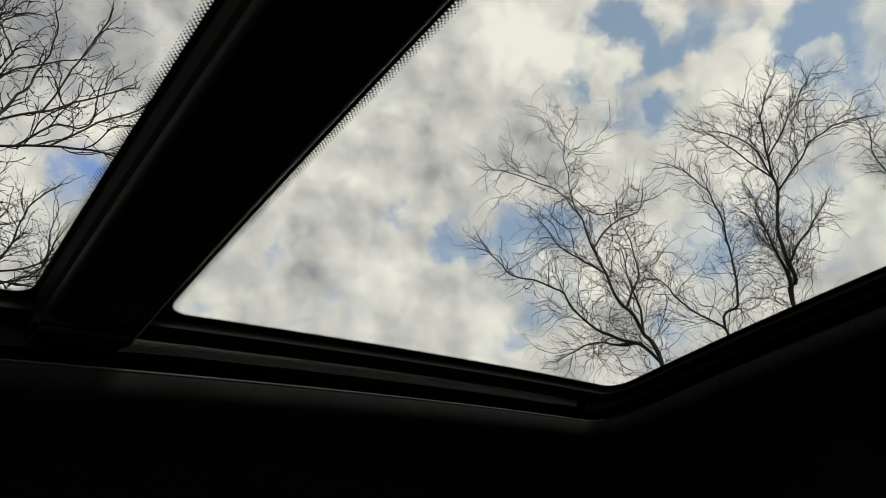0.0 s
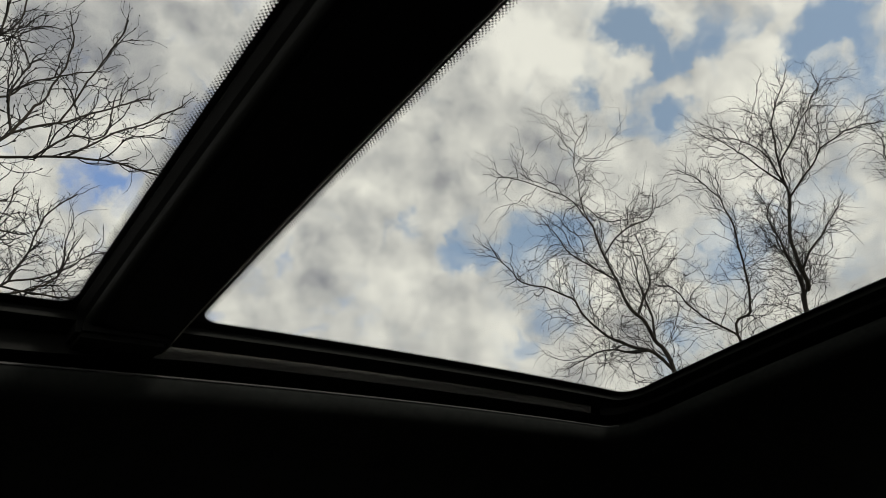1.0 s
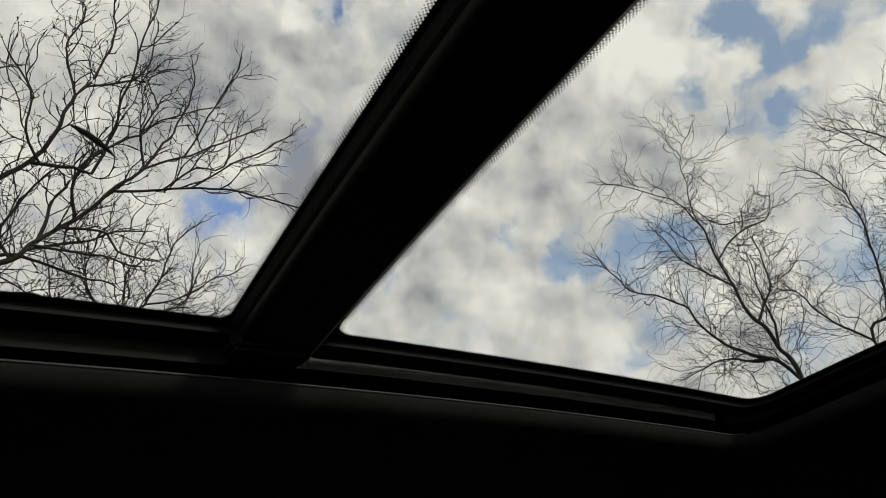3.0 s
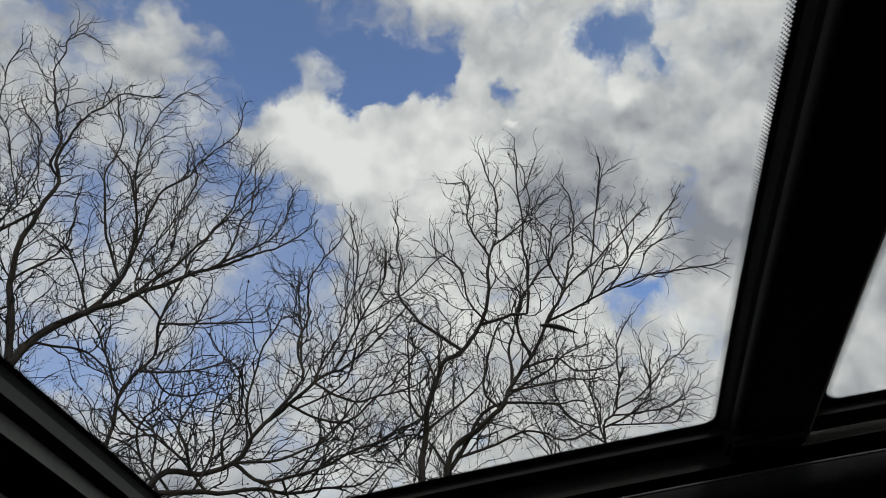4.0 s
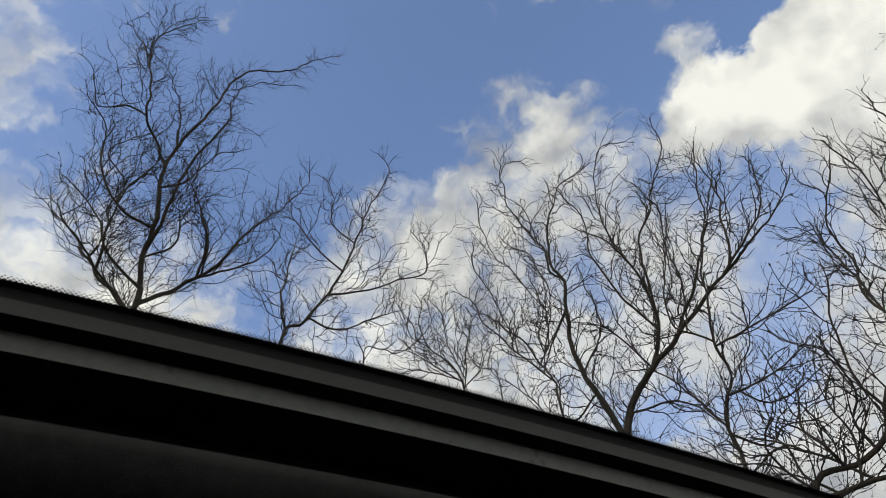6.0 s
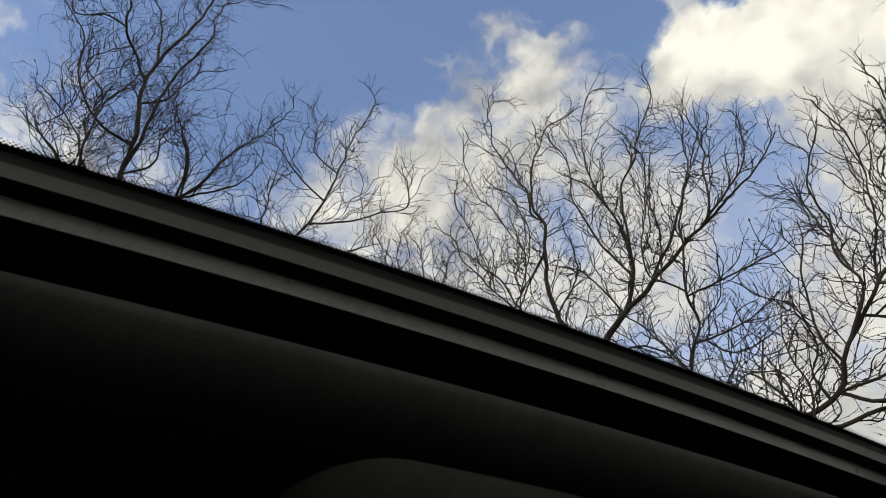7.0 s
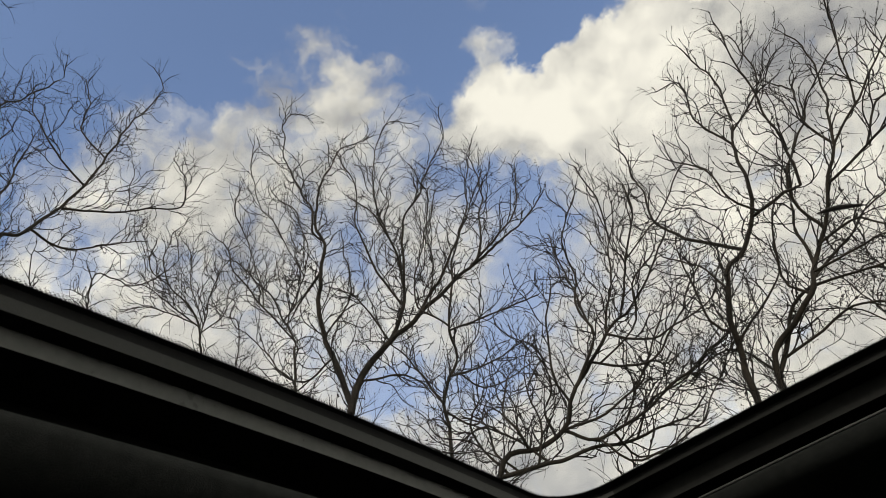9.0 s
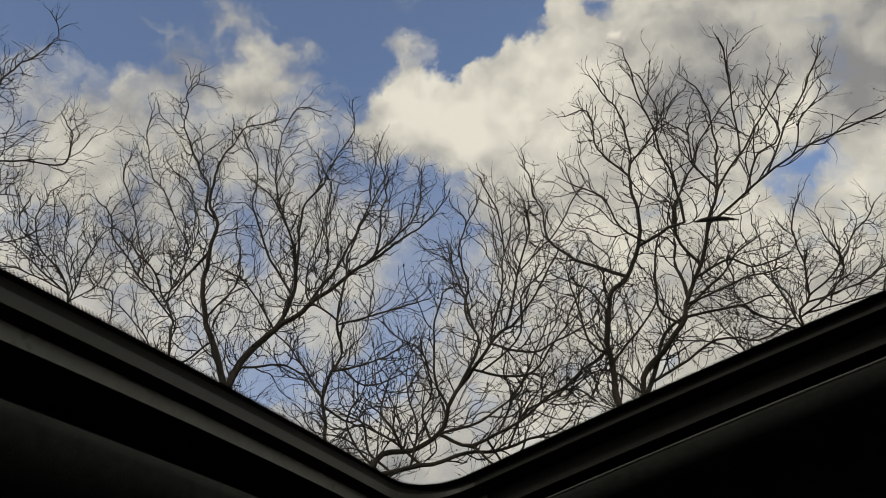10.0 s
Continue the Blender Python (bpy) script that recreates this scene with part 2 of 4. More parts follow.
# near-black copy that puts the shade of the side runs into the colour
RAIL = surface("shaded_dark_plastic", (0.014, 0.0145, 0.013), (0.024, 0.025, 0.022), 18, 0.55, 0.7, bump=0.15, bump_scale=900, spec=0.25)
# front inner edge, toned lighter than its shade-dark side runs
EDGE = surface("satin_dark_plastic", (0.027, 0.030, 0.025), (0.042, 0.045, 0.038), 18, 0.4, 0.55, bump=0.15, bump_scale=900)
SEAL = surface("black_rubber", (0.009, 0.009, 0.009), (0.017, 0.017, 0.016), 25, 0.65, 0.8, bump=0.2, bump_scale=600, spec=0.3)
CLOTH = surface("black_headliner_cloth", (0.020, 0.022, 0.0205), (0.035, 0.038, 0.0355), 14, 0.9, 1.0, bump=0.5, bump_scale=1400, spec=0.2)
BLACK = surface("matt_black_beam", (0.008, 0.008, 0.008), (0.016, 0.016, 0.016), 16, 0.55, 0.7, bump=0.2, bump_scale=800)
CARPET = surface("dark_carpet", (0.05, 0.05, 0.05), (0.10, 0.10, 0.098), 40, 0.95, 1.0, bump=0.6, bump_scale=400)
PAINT = surface("dark_car_paint", (0.02, 0.022, 0.025), (0.03, 0.032, 0.036), 4, 0.25, 0.35)
BARK = surface("willow_bark", (0.011, 0.009, 0.007), (0.052, 0.041, 0.030), 7, 0.85, 0.95, bump=0.9, bump_scale=40, stretch=(1, 1, 0.35))
TWIG = surface("twig_bark", (0.006, 0.005, 0.0045), (0.022, 0.017, 0.013), 6, 0.75, 0.9)
HUSK = surface("dry_leaf_sliver", (0.006, 0.005, 0.004), (0.016, 0.012, 0.009), 200, 0.7, 0.9)
GRASS = surface("winter_grass", (0.03, 0.045, 0.015), (0.09, 0.1, 0.045), 1.5, 0.95, 1.0, bump=1.0, bump_scale=30)
ASPHALT = surface("asphalt", (0.035, 0.035, 0.036), (0.07, 0.07, 0.068), 3, 0.85, 0.95, bump=0.8, bump_scale=120)


# ---- mesh helpers ----
def mesh_object(name, verts, faces, material, parent=None, label="", smooth=False):
    me = bpy.data.meshes.new(name)
    me.from_pydata([tuple(v) for v in verts], [], faces)
    me.materials.append(material)
    if smooth:
        me.polygons.foreach_set("use_smooth", [True] * len(me.polygons))
    me.update()
    ob = new(name, me)
    if parent is not None:
        ob.parent = parent
    if label:
        ob["label"] = label
    return ob


def part(name, bm, material, parent=None, label="", smooth=False):
    bmesh.ops.recalc_face_normals(bm, faces=bm.faces)
    me = bpy.data.meshes.new(name)
    bm.to_mesh(me)
    bm.free()
    me.materials.append(material)
    if smooth:
        me.polygons.foreach_set("use_smooth", [True] * len(me.polygons))
    ob = new(name, me)
    if parent is not None:
        ob.parent = parent
    if label:
        ob["label"] = label
    return ob


def box(x0, x1, y0, y1, z0, z1, bevel=0.0):
    bm = bmesh.new()
    bmesh.ops.create_cube(bm, size=1, matrix=Matrix.LocRotScale(((x0 + x1) / 2, (y0 + y1) / 2, (z0 + z1) / 2), None, (x1 - x0, y1 - y0, z1 - z0)))
    if bevel:
        bmesh.ops.bevel(bm, geom=bm.edges[:], offset=bevel, segments=2, affect="EDGES")
    return bm


# ---- the sunroof: sizes in metres ----
X_FRONT, X_BAR0, X_BAR1, X_REAR = -0.410, 0.0785, 0.1753, 0.798
Y_RAIL, Y_NEAR = 0.571, -0.359


def roof_z(x, y):
    """The underside of the glass, bowed across and along the car."""
    return 1.45 - 0.0748 * (y - 0.086) ** 2 - 0.0403 * (x - 0.292) ** 2


def rounded(x0, x1, y0, y1, radii, steps=7, side=26):
    """A rounded rectangle as (point, outward normal), anticlockwise from the corner at (x1, y1); radii: one per corner."""
    out = []
    corners = ((x1, y1, 0), (x0, y1, 90), (x0, y0, 180), (x1, y0, 270))
    for k, (cx, cy, a0) in enumerate(corners):
        r = radii[k]
        mx, my = cx - math.copysign(r, cx - (x0 + x1) / 2), cy - math.copysign(r, cy - (y0 + y1) / 2)
        for i in range(steps + 1):
            a = radians(a0 + 90 * i / steps)
            out.append((Vector((mx + r * math.cos(a), my + r * math.sin(a))), Vector((math.cos(a), math.sin(a)))))
        nx, ny, na = corners[(k + 1) % 4]
        r2 = radii[(k + 1) % 4]
        mx2, my2 = nx - math.copysign(r2, nx - (x0 + x1) / 2), ny - math.copysign(r2, ny - (y0 + y1) / 2)
        a = radians(a0 + 90)
        n = Vector((math.cos(a), math.sin(a)))
        p, q = Vector((mx + r * n.x, my + r * n.y)), Vector((mx2 + r2 * n.x, my2 + r2 * n.y))
        out += [(p.lerp(q, i / side), n) for i in range(1, side)]
    return out


# steps of the frame below the glass: (outwards, down) at the front, along the front and the rear of the rail, and at the rear
FRONT_STEPS = [(0.000, 0.0012), (0.003, 0.002), (0.0050, 0.0163), (0.0165, 0.0173), (0.0170, 0.0288), (0.0600, 0.0300), (0.0600, 0.0810), (-0.0060, 0.0800)]
RAIL_STEPS = [(0.000, 0.0012), (0.009, 0.002), (0.0095, 0.0085), (0.0345, 0.0090), (0.0350, 0.0250), (0.0800, 0.0255), (0.0800, 0.0350), (0.0420, 0.0342)]
REAR_RAIL_STEPS = [(0.000, 0.0012), (0.009, 0.002), (0.0095, 0.0080), (0.0345, 0.0090), (0.0355, 0.0195), (0.0800, 0.0200), (0.0800, 0.0350), (0.0420, 0.0345)]
REAR_STEPS = [(0.000, 0.0012), (0.009, 0.002), (0.0095, 0.0060), (0.0345, 0.0085), (0.0360, 0.0130), (0.0800, 0.0135), (0.0800, 0.0265), (0.0450, 0.0260)]
# the headliner's rounded lip and its fall to the sides, from the last step on
LINER = [(0.0, 0.0), (0.0006, 0.004), (0.002, 0.0075), (0.005, 0.011), (0.012, 0.0138), (0.024, 0.016), (0.04, 0.018), (0.08, 0.024), (0.16, 0.052), (0.28, 0.095), (0.33, 0.14), (0.345, 0.26)]
LINER_FRONT = [(0.0, 0.0), (0.001, 0.006), (0.003, 0.012), (0.0065, 0.018), (0.012, 0.0235), (0.021, 0.028), (0.036, 0.0325), (0.08, 0.044), (0.16, 0.07), (0.28, 0.115), (0.33, 0.15), (0.345, 0.26)]


def steps_at(p, n):
    ends = max(n.x, 0.0) ** 2, max(-n.x, 0.0) ** 2
    rail = n.y**2
    rear = min(max((p.x - X_BAR0) / (X_BAR1 - X_BAR0), 0.0), 1.0)
    out = []
    for a, b, c, d in zip(FRONT_STEPS, RAIL_STEPS, REAR_RAIL_STEPS, REAR_STEPS):
        side = Vector(b).lerp(Vector(c), rear)
        out.append(Vector(a) * ends[1] + side * rail + Vector(d) * ends[0])
    return out


def swept(ring, profile, closed=True):
    """Rows of points, one per profile step, round the ring."""
    verts, faces = [], []
    for p, n in ring:
        for o, d in profile(p, n):
            q = p + n * o
            verts.append((q.x, q.y, roof_z(q.x, q.y) - d))
    k, m = len(verts) // len(ring), len(ring)
    for i in range(m if closed else m - 1):
        j = (i + 1) % m
        for a in range(k - 1):
            faces.append((i * k + a, j * k + a, j * k + a + 1, i * k + a + 1))
    return verts, faces


OUTER = rounded(X_FRONT, X_REAR, Y_NEAR, Y_RAIL, (0.03, 0.055, 0.055, 0.03), side=60)

# headliner
verts, faces = swept(OUTER, lambda p, n: [tuple(steps_at(p, n)[-1] + Vector(a).lerp(Vector(b), max(-n.x, 0.0) ** 2)) for a, b in zip(LINER, LINER_FRONT)])
ceiling = tagged(mesh_object("ceiling", verts, faces, CLOTH, smooth=True), "black cloth headliner with a rounded lip round the sunroof", "headliner", kind="structure")
sol = ceiling.modifiers.new("thickness", "SOLIDIFY")
sol.thickness, sol.offset = 0.004, 1.0


# thin bead along the edge of the headliner
for title, keep in (("lip_bead", lambda p, n: n.y > 0.9), ("lip_bead", lambda p, n: n.y < -0.9)):
    line = [(p, n) for p, n in OUTER if keep(p, n)]
    turn = [(0.0011 * math.cos(math.tau * h / 6), 0.0011 * math.sin(math.tau * h / 6)) for h in range(7)]
    verts, faces = swept(line, lambda p, n: [(steps_at(p, n)[-1].x - 0.0042 + a, steps_at(p, n)[-1].y + b + 0.0008) for a, b in turn], closed=False)
    mesh_object(title, verts, faces, BEAD, ceiling, "grey edge bead", smooth=True)


def overhead_console():
    """A low rounded bulge under the front of the headliner."""
    line = rounded(-0.66, -0.424, -0.06, 0.19, (0.065, 0.065, 0.065, 0.065), side=8)
    rows = [(0.0, -0.012), (0.0, 0.0), (-0.006, 0.008), (-0.016, 0.014), (-0.03, 0.0175), (-0.045, 0.0185)]
    verts, faces = [], []
    for p, n in line:
        for o, d in rows:
            q = p + n * o
            verts.append((q.x, q.y, 1.3225 + 0.37 * (q.x + 0.424) - d))
    k, m = len(rows), len(line)
    for i in range(m):
        j = (i + 1) % m
        faces += [(i * k + a, j * k + a, j * k + a + 1, i * k + a + 1) for a in range(k - 1)]
    faces.append(tuple(i * k for i in reversed(range(m))))
    thing = tagged(new("overhead_console"), "low rounded black overhead console under the headliner", "overhead console")
    mesh_object("console_body", verts, faces, CONSOLE, thing, "console body paled as if lit", smooth=True)
    # recessed panel inside the rim; its black puts the underside's shade into the colour
    verts, faces = [], []
    for p, n in line:
        for o, d in ((-0.0445, 0.0185), (-0.046, 0.0165), (-0.06, 0.016)):
            q = p + n * o
            verts.append((q.x, q.y, 1.3225 + 0.37 * (q.x + 0.424) - d))
    for i in range(m):
        j = (i + 1) % m
        faces += [(i * 3 + a, j * 3 + a, j * 3 + a + 1, i * 3 + a + 1) for a in range(2)]
    faces.append(tuple(i * 3 + 2 for i in range(m)))
    mesh_object("console_panel", verts, faces, BLACK, thing, "recessed panel in shade black")


overhead_console()


def sunroof_panel(name, label, x0, x1, radii, ring):
    """One glass panel with its printed border, dots and stepped frame."""
    thing = tagged(new(name), label, "sunroof", kind="structure")
    # glass
    nx, ny = 18, 26
    xa, xb, ya, yb = x0 - 0.03, x1 + 0.03, Y_NEAR - 0.03, Y_RAIL + 0.03
    spots = [(xa + (xb - xa) * i / nx, ya + (yb - ya) * j / ny) for i in range(nx + 1) for j in range(ny + 1)]
    verts, faces = [(x, y, roof_z(x, y) + 0.002) for x, y in spots], []
    k = [[i * (ny + 1) + j for j in range(ny + 1)] for i in range(nx + 1)]
    for i in range(nx):
        for j in range(ny):
            faces.append((k[i][j], k[i][j + 1], k[i + 1][j + 1], k[i + 1][j]))
    pane = mesh_object("pane", verts, faces, GLASS, thing, "lightly tinted roof glass", smooth=True)
    pane.visible_shadow = False
    # printed black border
    verts, faces = swept(rounded(x0, x1, Y_NEAR, Y_RAIL, radii), lambda p, n: [(0.0, 0.0), (0.012, 0.0), (0.04, 0.0)])
    mesh_object("printed_border", verts, faces, FRIT, thing, "black printed border on the glass")
    # fading rows of printed dots along the border
    verts, faces = [], []
    line = rounded(x0, x1, Y_NEAR, Y_RAIL, radii, steps=10, side=120)
    pts = [p for p, n in line] + [line[0][0]]
    normals = [n for p, n in line] + [line[0][1]]
    pitch, run, want, row_even = 0.0026, 0.0, 0.0, 0
    for i in range(len(pts) - 1):
        a, b = pts[i], pts[i + 1]
        length = (b - a).length
        while want < run + length:
            f = (want - run) / max(length, 1e-9)
            p, n = a.lerp(b, f), normals[i].lerp(normals[i + 1], f).normalized()
            rows = 4 if abs(n.x) > 0.7 and min(abs(p.x - X_BAR0), abs(p.x - X_BAR1)) < 0.01 else 3
            for row in range(rows):
                s = -0.0005 - row * 0.0013
                size = 0.00092 - 0.0006 * row / rows
                along = Vector((-n.y, n.x)) * (pitch / 2 if (row + row_even) % 2 else 0)
                c = p + n * s + along
                z = roof_z(c.x, c.y) - 0.0004
                k = len(verts)
                verts += [(c.x + size * math.cos(g), c.y + size * math.sin(g), z) for g in [math.tau * h / 6 for h in range(6)]]
                faces.append(tuple(range(k + 5, k - 1, -1)))
            want += pitch
        run += length
    tagged(mesh_object("printed_dots", verts, faces, FRIT, thing, "rows of small black printed dots"), kind="stuff")
    # stepped frame
    def pick(p, n, a, b):
        s = steps_at(p, n)
        return [(q.x, q.y) for q in s[a:b]]
    def rounded_strip(p, n, mat):
        """The strip's face, rounded back towards its lower edge."""
        a, b = steps_at(p, n)[3:5]
        swell = -0.0036 if mat is STRIP else -0.0012
        return [tuple(a.lerp(b, f) - Vector((swell * g, 0))) for f, g in ((0, 0), (0.3, 0.12), (0.55, 0.38), (0.75, 0.7), (0.9, 0.92), (1.0, 1.0))]
    rails = [(p, n) for p, n in ring if abs(n.y) > 0.98 and p.x < X_REAR - 0.045]
    ahead, behind = [q for q in rails if q[1].y > 0], [q for q in rails if q[1].y < 0]
    ends = [q for q in ring if q not in rails]
    if x0 < 0:
        sides = [(p, n) for p, n in ring if abs(n.y) > 0.98]
        left, right = [q for q in sides if q[1].y > 0], [q for q in sides if q[1].y < 0]
        around = left[-1:] + [q for q in ring if q not in sides] + right[:1]
    # one strip, light put into its colour: lit front, shaded sides, glinting rear
    strips = [(left, "side frame strip in a shade-dark tone", RAIL), (right, "side frame strip in a shade-dark tone", RAIL), (around, "front frame strip in a lighter lit tone", PLASTIC)] if x0 < 0 else [(ahead, "rear frame strip in bright metal for its glint", STRIP), (behind, "rear frame strip in bright metal for its glint", STRIP), (ends, "black rear frame edge", SEAL)]
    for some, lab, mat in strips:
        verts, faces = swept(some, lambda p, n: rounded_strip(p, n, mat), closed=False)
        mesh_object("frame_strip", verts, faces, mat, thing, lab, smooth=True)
    def lips(p, n, upper):
        s = steps_at(p, n)
        mid = s[1].lerp(s[2], 0.42)
        return [(q.x, q.y) for q in ((s[0], s[1], mid) if upper else (mid, s[2]))]
    verts, faces = swept(ring, lambda p, n: lips(p, n, True), closed=False)
    mesh_object("glass_seal", verts, faces, SEAL, thing, "black rubber glass seal")
    # the inner edge takes the same shade-dark tone along the sides
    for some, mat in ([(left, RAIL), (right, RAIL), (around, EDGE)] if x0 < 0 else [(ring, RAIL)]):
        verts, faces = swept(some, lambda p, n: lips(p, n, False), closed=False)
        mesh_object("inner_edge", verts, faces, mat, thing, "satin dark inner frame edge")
    for title, a, b, mat, lab in (("channel", 2, 4, SEAL, "black channel"),
                                  ("guide_channel", 4, 8, SEAL, "black slot of the blind guide")):
        verts, faces = swept(ring, lambda p, n: pick(p, n, a, b), closed=False)
        mesh_object(title, verts, faces, mat, thing, lab)
    return thing


def arc_of(ring, front):
    """The part of the outer ring on one side of the crossbar, in order."""
    mid = (X_BAR0 + X_BAR1) / 2
    keep = [(p.x < mid) == front for p, n in ring]
    start = next(i for i in range(len(ring)) if keep[i] and not keep[i - 1])
    return [ring[(start + i) % len(ring)] for i in range(len(ring)) if keep[(start + i) % len(ring)]]


sunroof_panel("window_1", "front sunroof glass panel with dotted black border", X_FRONT, X_BAR0, (0.012, 0.055, 0.055, 0.012), arc_of(OUTER, True))
sunroof_panel("window_2", "rear sunroof glass panel with dotted black border", X_BAR1, X_REAR, (0.03, 0.018, 0.018, 0.03), arc_of(OUTER, False))


# crossbar between the panels
def crossbar():
    thing = tagged(new("trim"), "black crossbar between the two sunroof panels", "crossbar", kind="structure")
    section = [(X_BAR0 + 0.004, 0.002), (X_BAR0 + 0.008, 0.006), (X_BAR0 + 0.022, 0.013), (X_BAR0 + 0.036, 0.016), (X_BAR1 - 0.016, 0.016),
               (X_BAR1 - 0.0115, 0.010), (X_BAR1 - 0.010, 0.003), (X_BAR1 - 0.010, -0.001), (X_BAR0 + 0.004, -0.001)]
    verts, faces = [], []
    n, k = 40, len(section)
    for i in range(n + 1):
        y = Y_NEAR - 0.05 + (Y_RAIL - Y_NEAR + 0.1) * i / n
        verts += [(x, y, roof_z(x, y) - d) for x, d in section]
    for i in range(n):
        for a in range(k):
            b = (a + 1) % k
            faces.append((i * k + a, i * k + b, (i + 1) * k + b, (i + 1) * k + a))
    mesh_object("beam", verts, faces, BLACK, thing, "matt black beam")
    # satin edge bead along the front side, and a thin moulding line along the rear side
    for title, x, d, r, mat in (("edge_bead", X_BAR0 + 0.017, 0.0085, 0.006, RAIL), ("moulding", X_BAR1 - 0.0160, 0.0160, 0.0012, STRIP)):
        verts, faces = [], []
        for i in range(n + 1):
            y = Y_NEAR - 0.03 + (Y_RAIL - Y_NEAR + 0.06) * i / n
            verts += [(x + r * math.cos(g), y, roof_z(x, y) - d + r * math.sin(g)) for g in [math.tau * h / 8 for h in range(8)]]
        for i in range(n):
            for a in range(8):
                faces.append((i * 8 + a, i * 8 + (a + 1) % 8, (i + 1) * 8 + (a + 1) % 8, (i + 1) * 8 + a))
        mesh_object(title, verts, faces, mat, thing, smooth=True)
    for y0, y1 in ((Y_RAIL + 0.004, Y_RAIL + 0.07), (Y_NEAR - 0.07, Y_NEAR - 0.004)):
        z = roof_z(0.12, (y0 + y1) / 2)
        part("end_cap", box(X_BAR0 + 0.006, X_BAR1 - 0.02, y0, y1, z - 0.021, z - 0.002, 0.004), SEAL, thing)


crossbar()

# the cabin round the camera
FLOOR_Z = 0.28


def shell(title, keep, label):
    """One side of the cabin, between the floor and the headliner."""
    n = len(OUTER)
    start = next(i for i in range(n) if keep(OUTER[i][1]) and not keep(OUTER[i - 1][1]))
    arc = [OUTER[(start + i) % n] for i in range(-1, n) if i < 0 or keep(OUTER[(start + i) % n][1])]
    verts, faces = [], []
    for p, q in arc:
        for o, z in ((0.380, 1.30), (0.388, 1.12), (0.40, 0.7), (0.40, FLOOR_Z - 0.03)):
            c = p + q * o
            verts.append((c.x, c.y, z))
    for i in range(len(arc) - 1):
        faces += [(i * 4 + a, i * 4 + 4 + a, i * 4 + 5 + a, i * 4 + 1 + a) for a in range(3)]
    ob = tagged(mesh_object(title, verts, faces, CARPET, smooth=True), label, "cabin wall", kind="structure")
    mod = ob.modifiers.new("thickness", "SOLIDIFY")
    mod.thickness, mod.offset = 0.012, 0.0


shell("wall_left", lambda q: q.y > 0.7072, "dark cabin side trim")
shell("wall_front", lambda q: q.x < -0.7070 and abs(q.y) <= 0.7072, "dark front end of the cabin")
shell("wall_right", lambda q: q.y < -0.7072, "dark cabin side trim")
shell("wall_rear", lambda q: q.x > 0.7070 and abs(q.y) <= 0.7072, "dark rear end of the cabin")
bm = bmesh.new()
low = [bm.verts.new((p.x + q.x * 0.4, p.y + q.y * 0.4, FLOOR_Z - 0.05)) for p, q in OUTER]
slab = bmesh.ops.extrude_face_region(bm, geom=[bm.faces.new(low)])
bmesh.ops.translate(bm, vec=(0, 0, 0.05), verts=[v for v in slab["geom"] if isinstance(v, bmesh.types.BMVert)])
tagged(part("floor", bm, CARPET), "dark carpeted cabin floor", "floor", kind="structure")


# roof skin outside, with the opening left free
def roof_skin():
    verts, faces = swept(OUTER, lambda p, n: [(0.03, -0.004), (0.06, -0.006), (0.20, 0.008), (0.32, 0.045), (0.39, 0.10), (0.425, 0.2), (0.445, 0.55), (0.44, 0.95), (0.43, 1.15)])
    return tagged(mesh_object("car_roof", verts, faces, PAINT, smooth=True), "dark painted car roof round the sunroof", "car roof", kind="structure")


skin = roof_skin()

# ground
bm = bmesh.new()
bmesh.ops.create_grid(bm, x_segments=40, y_segments=40, size=400)
tagged(part("ground", bm, GRASS), "winter grass under the trees", "ground", kind="structure")
bm = bmesh.new()
bmesh.ops.create_grid(bm, x_segments=8, y_segments=2, size=1, matrix=Matrix.LocRotScale((0, 0, 0.004), None, (14, 1.9, 1)))
tagged(part("road", bm, ASPHALT), "grey asphalt parking strip under the car", "road", kind="structure")


# ---- bare trees ----
class Tubes:
    def __init__(self):
        self.verts, self.faces = [], []

    def add(self, pts, radii, sides):
        k0 = len(self.verts)
        up = Vector((0.3, 0.2, 1.0)).normalized()
        n = len(pts)
        for i, (p, r) in enumerate(zip(pts, radii)):
            d = (pts[min(i + 1, n - 1)] - pts[max(i - 1, 0)]).normalized()
            a = d.cross(up)
            a = a.normalized() if a.length > 1e-3 else Vector((1, 0, 0))
            b = d.cross(a)
            for s in range(sides):
                g = math.tau * s / sides
                self.verts.append(p + (a * math.cos(g) + b * math.sin(g)) * r)
        for i in range(n - 1):
            for s in range(sides):
                t2 = (s + 1) % sides
                self.faces.append((k0 + i * sides + s, k0 + i * sides + t2, k0 + (i + 1) * sides + t2, k0 + (i + 1) * sides + s))


    def bud(self, p, d, r, rng):
        """A small pointed bud beside a twig."""
        k0 = len(self.verts)
        a = d.orthogonal().normalized()
        a = (a * rng.uniform(-1, 1) + d.cross(a) * rng.uniform(-1, 1)).normalized()
        b = d.cross(a)
        c = p + a * r * 0.6 + d * r * 0.6
        self.verts += [c - d * r * 1.3, c + a * r * 0.8, c + b * r * 0.8 - a * r * 0.4, c - b * r * 0.8 - a * r * 0.4, c + d * r * 1.9]
        for u, v in ((1, 2), (2, 3), (3, 1)):
            self.faces += [(k0, k0 + v, k0 + u), (k0 + u, k0 + v, k0 + 4)]


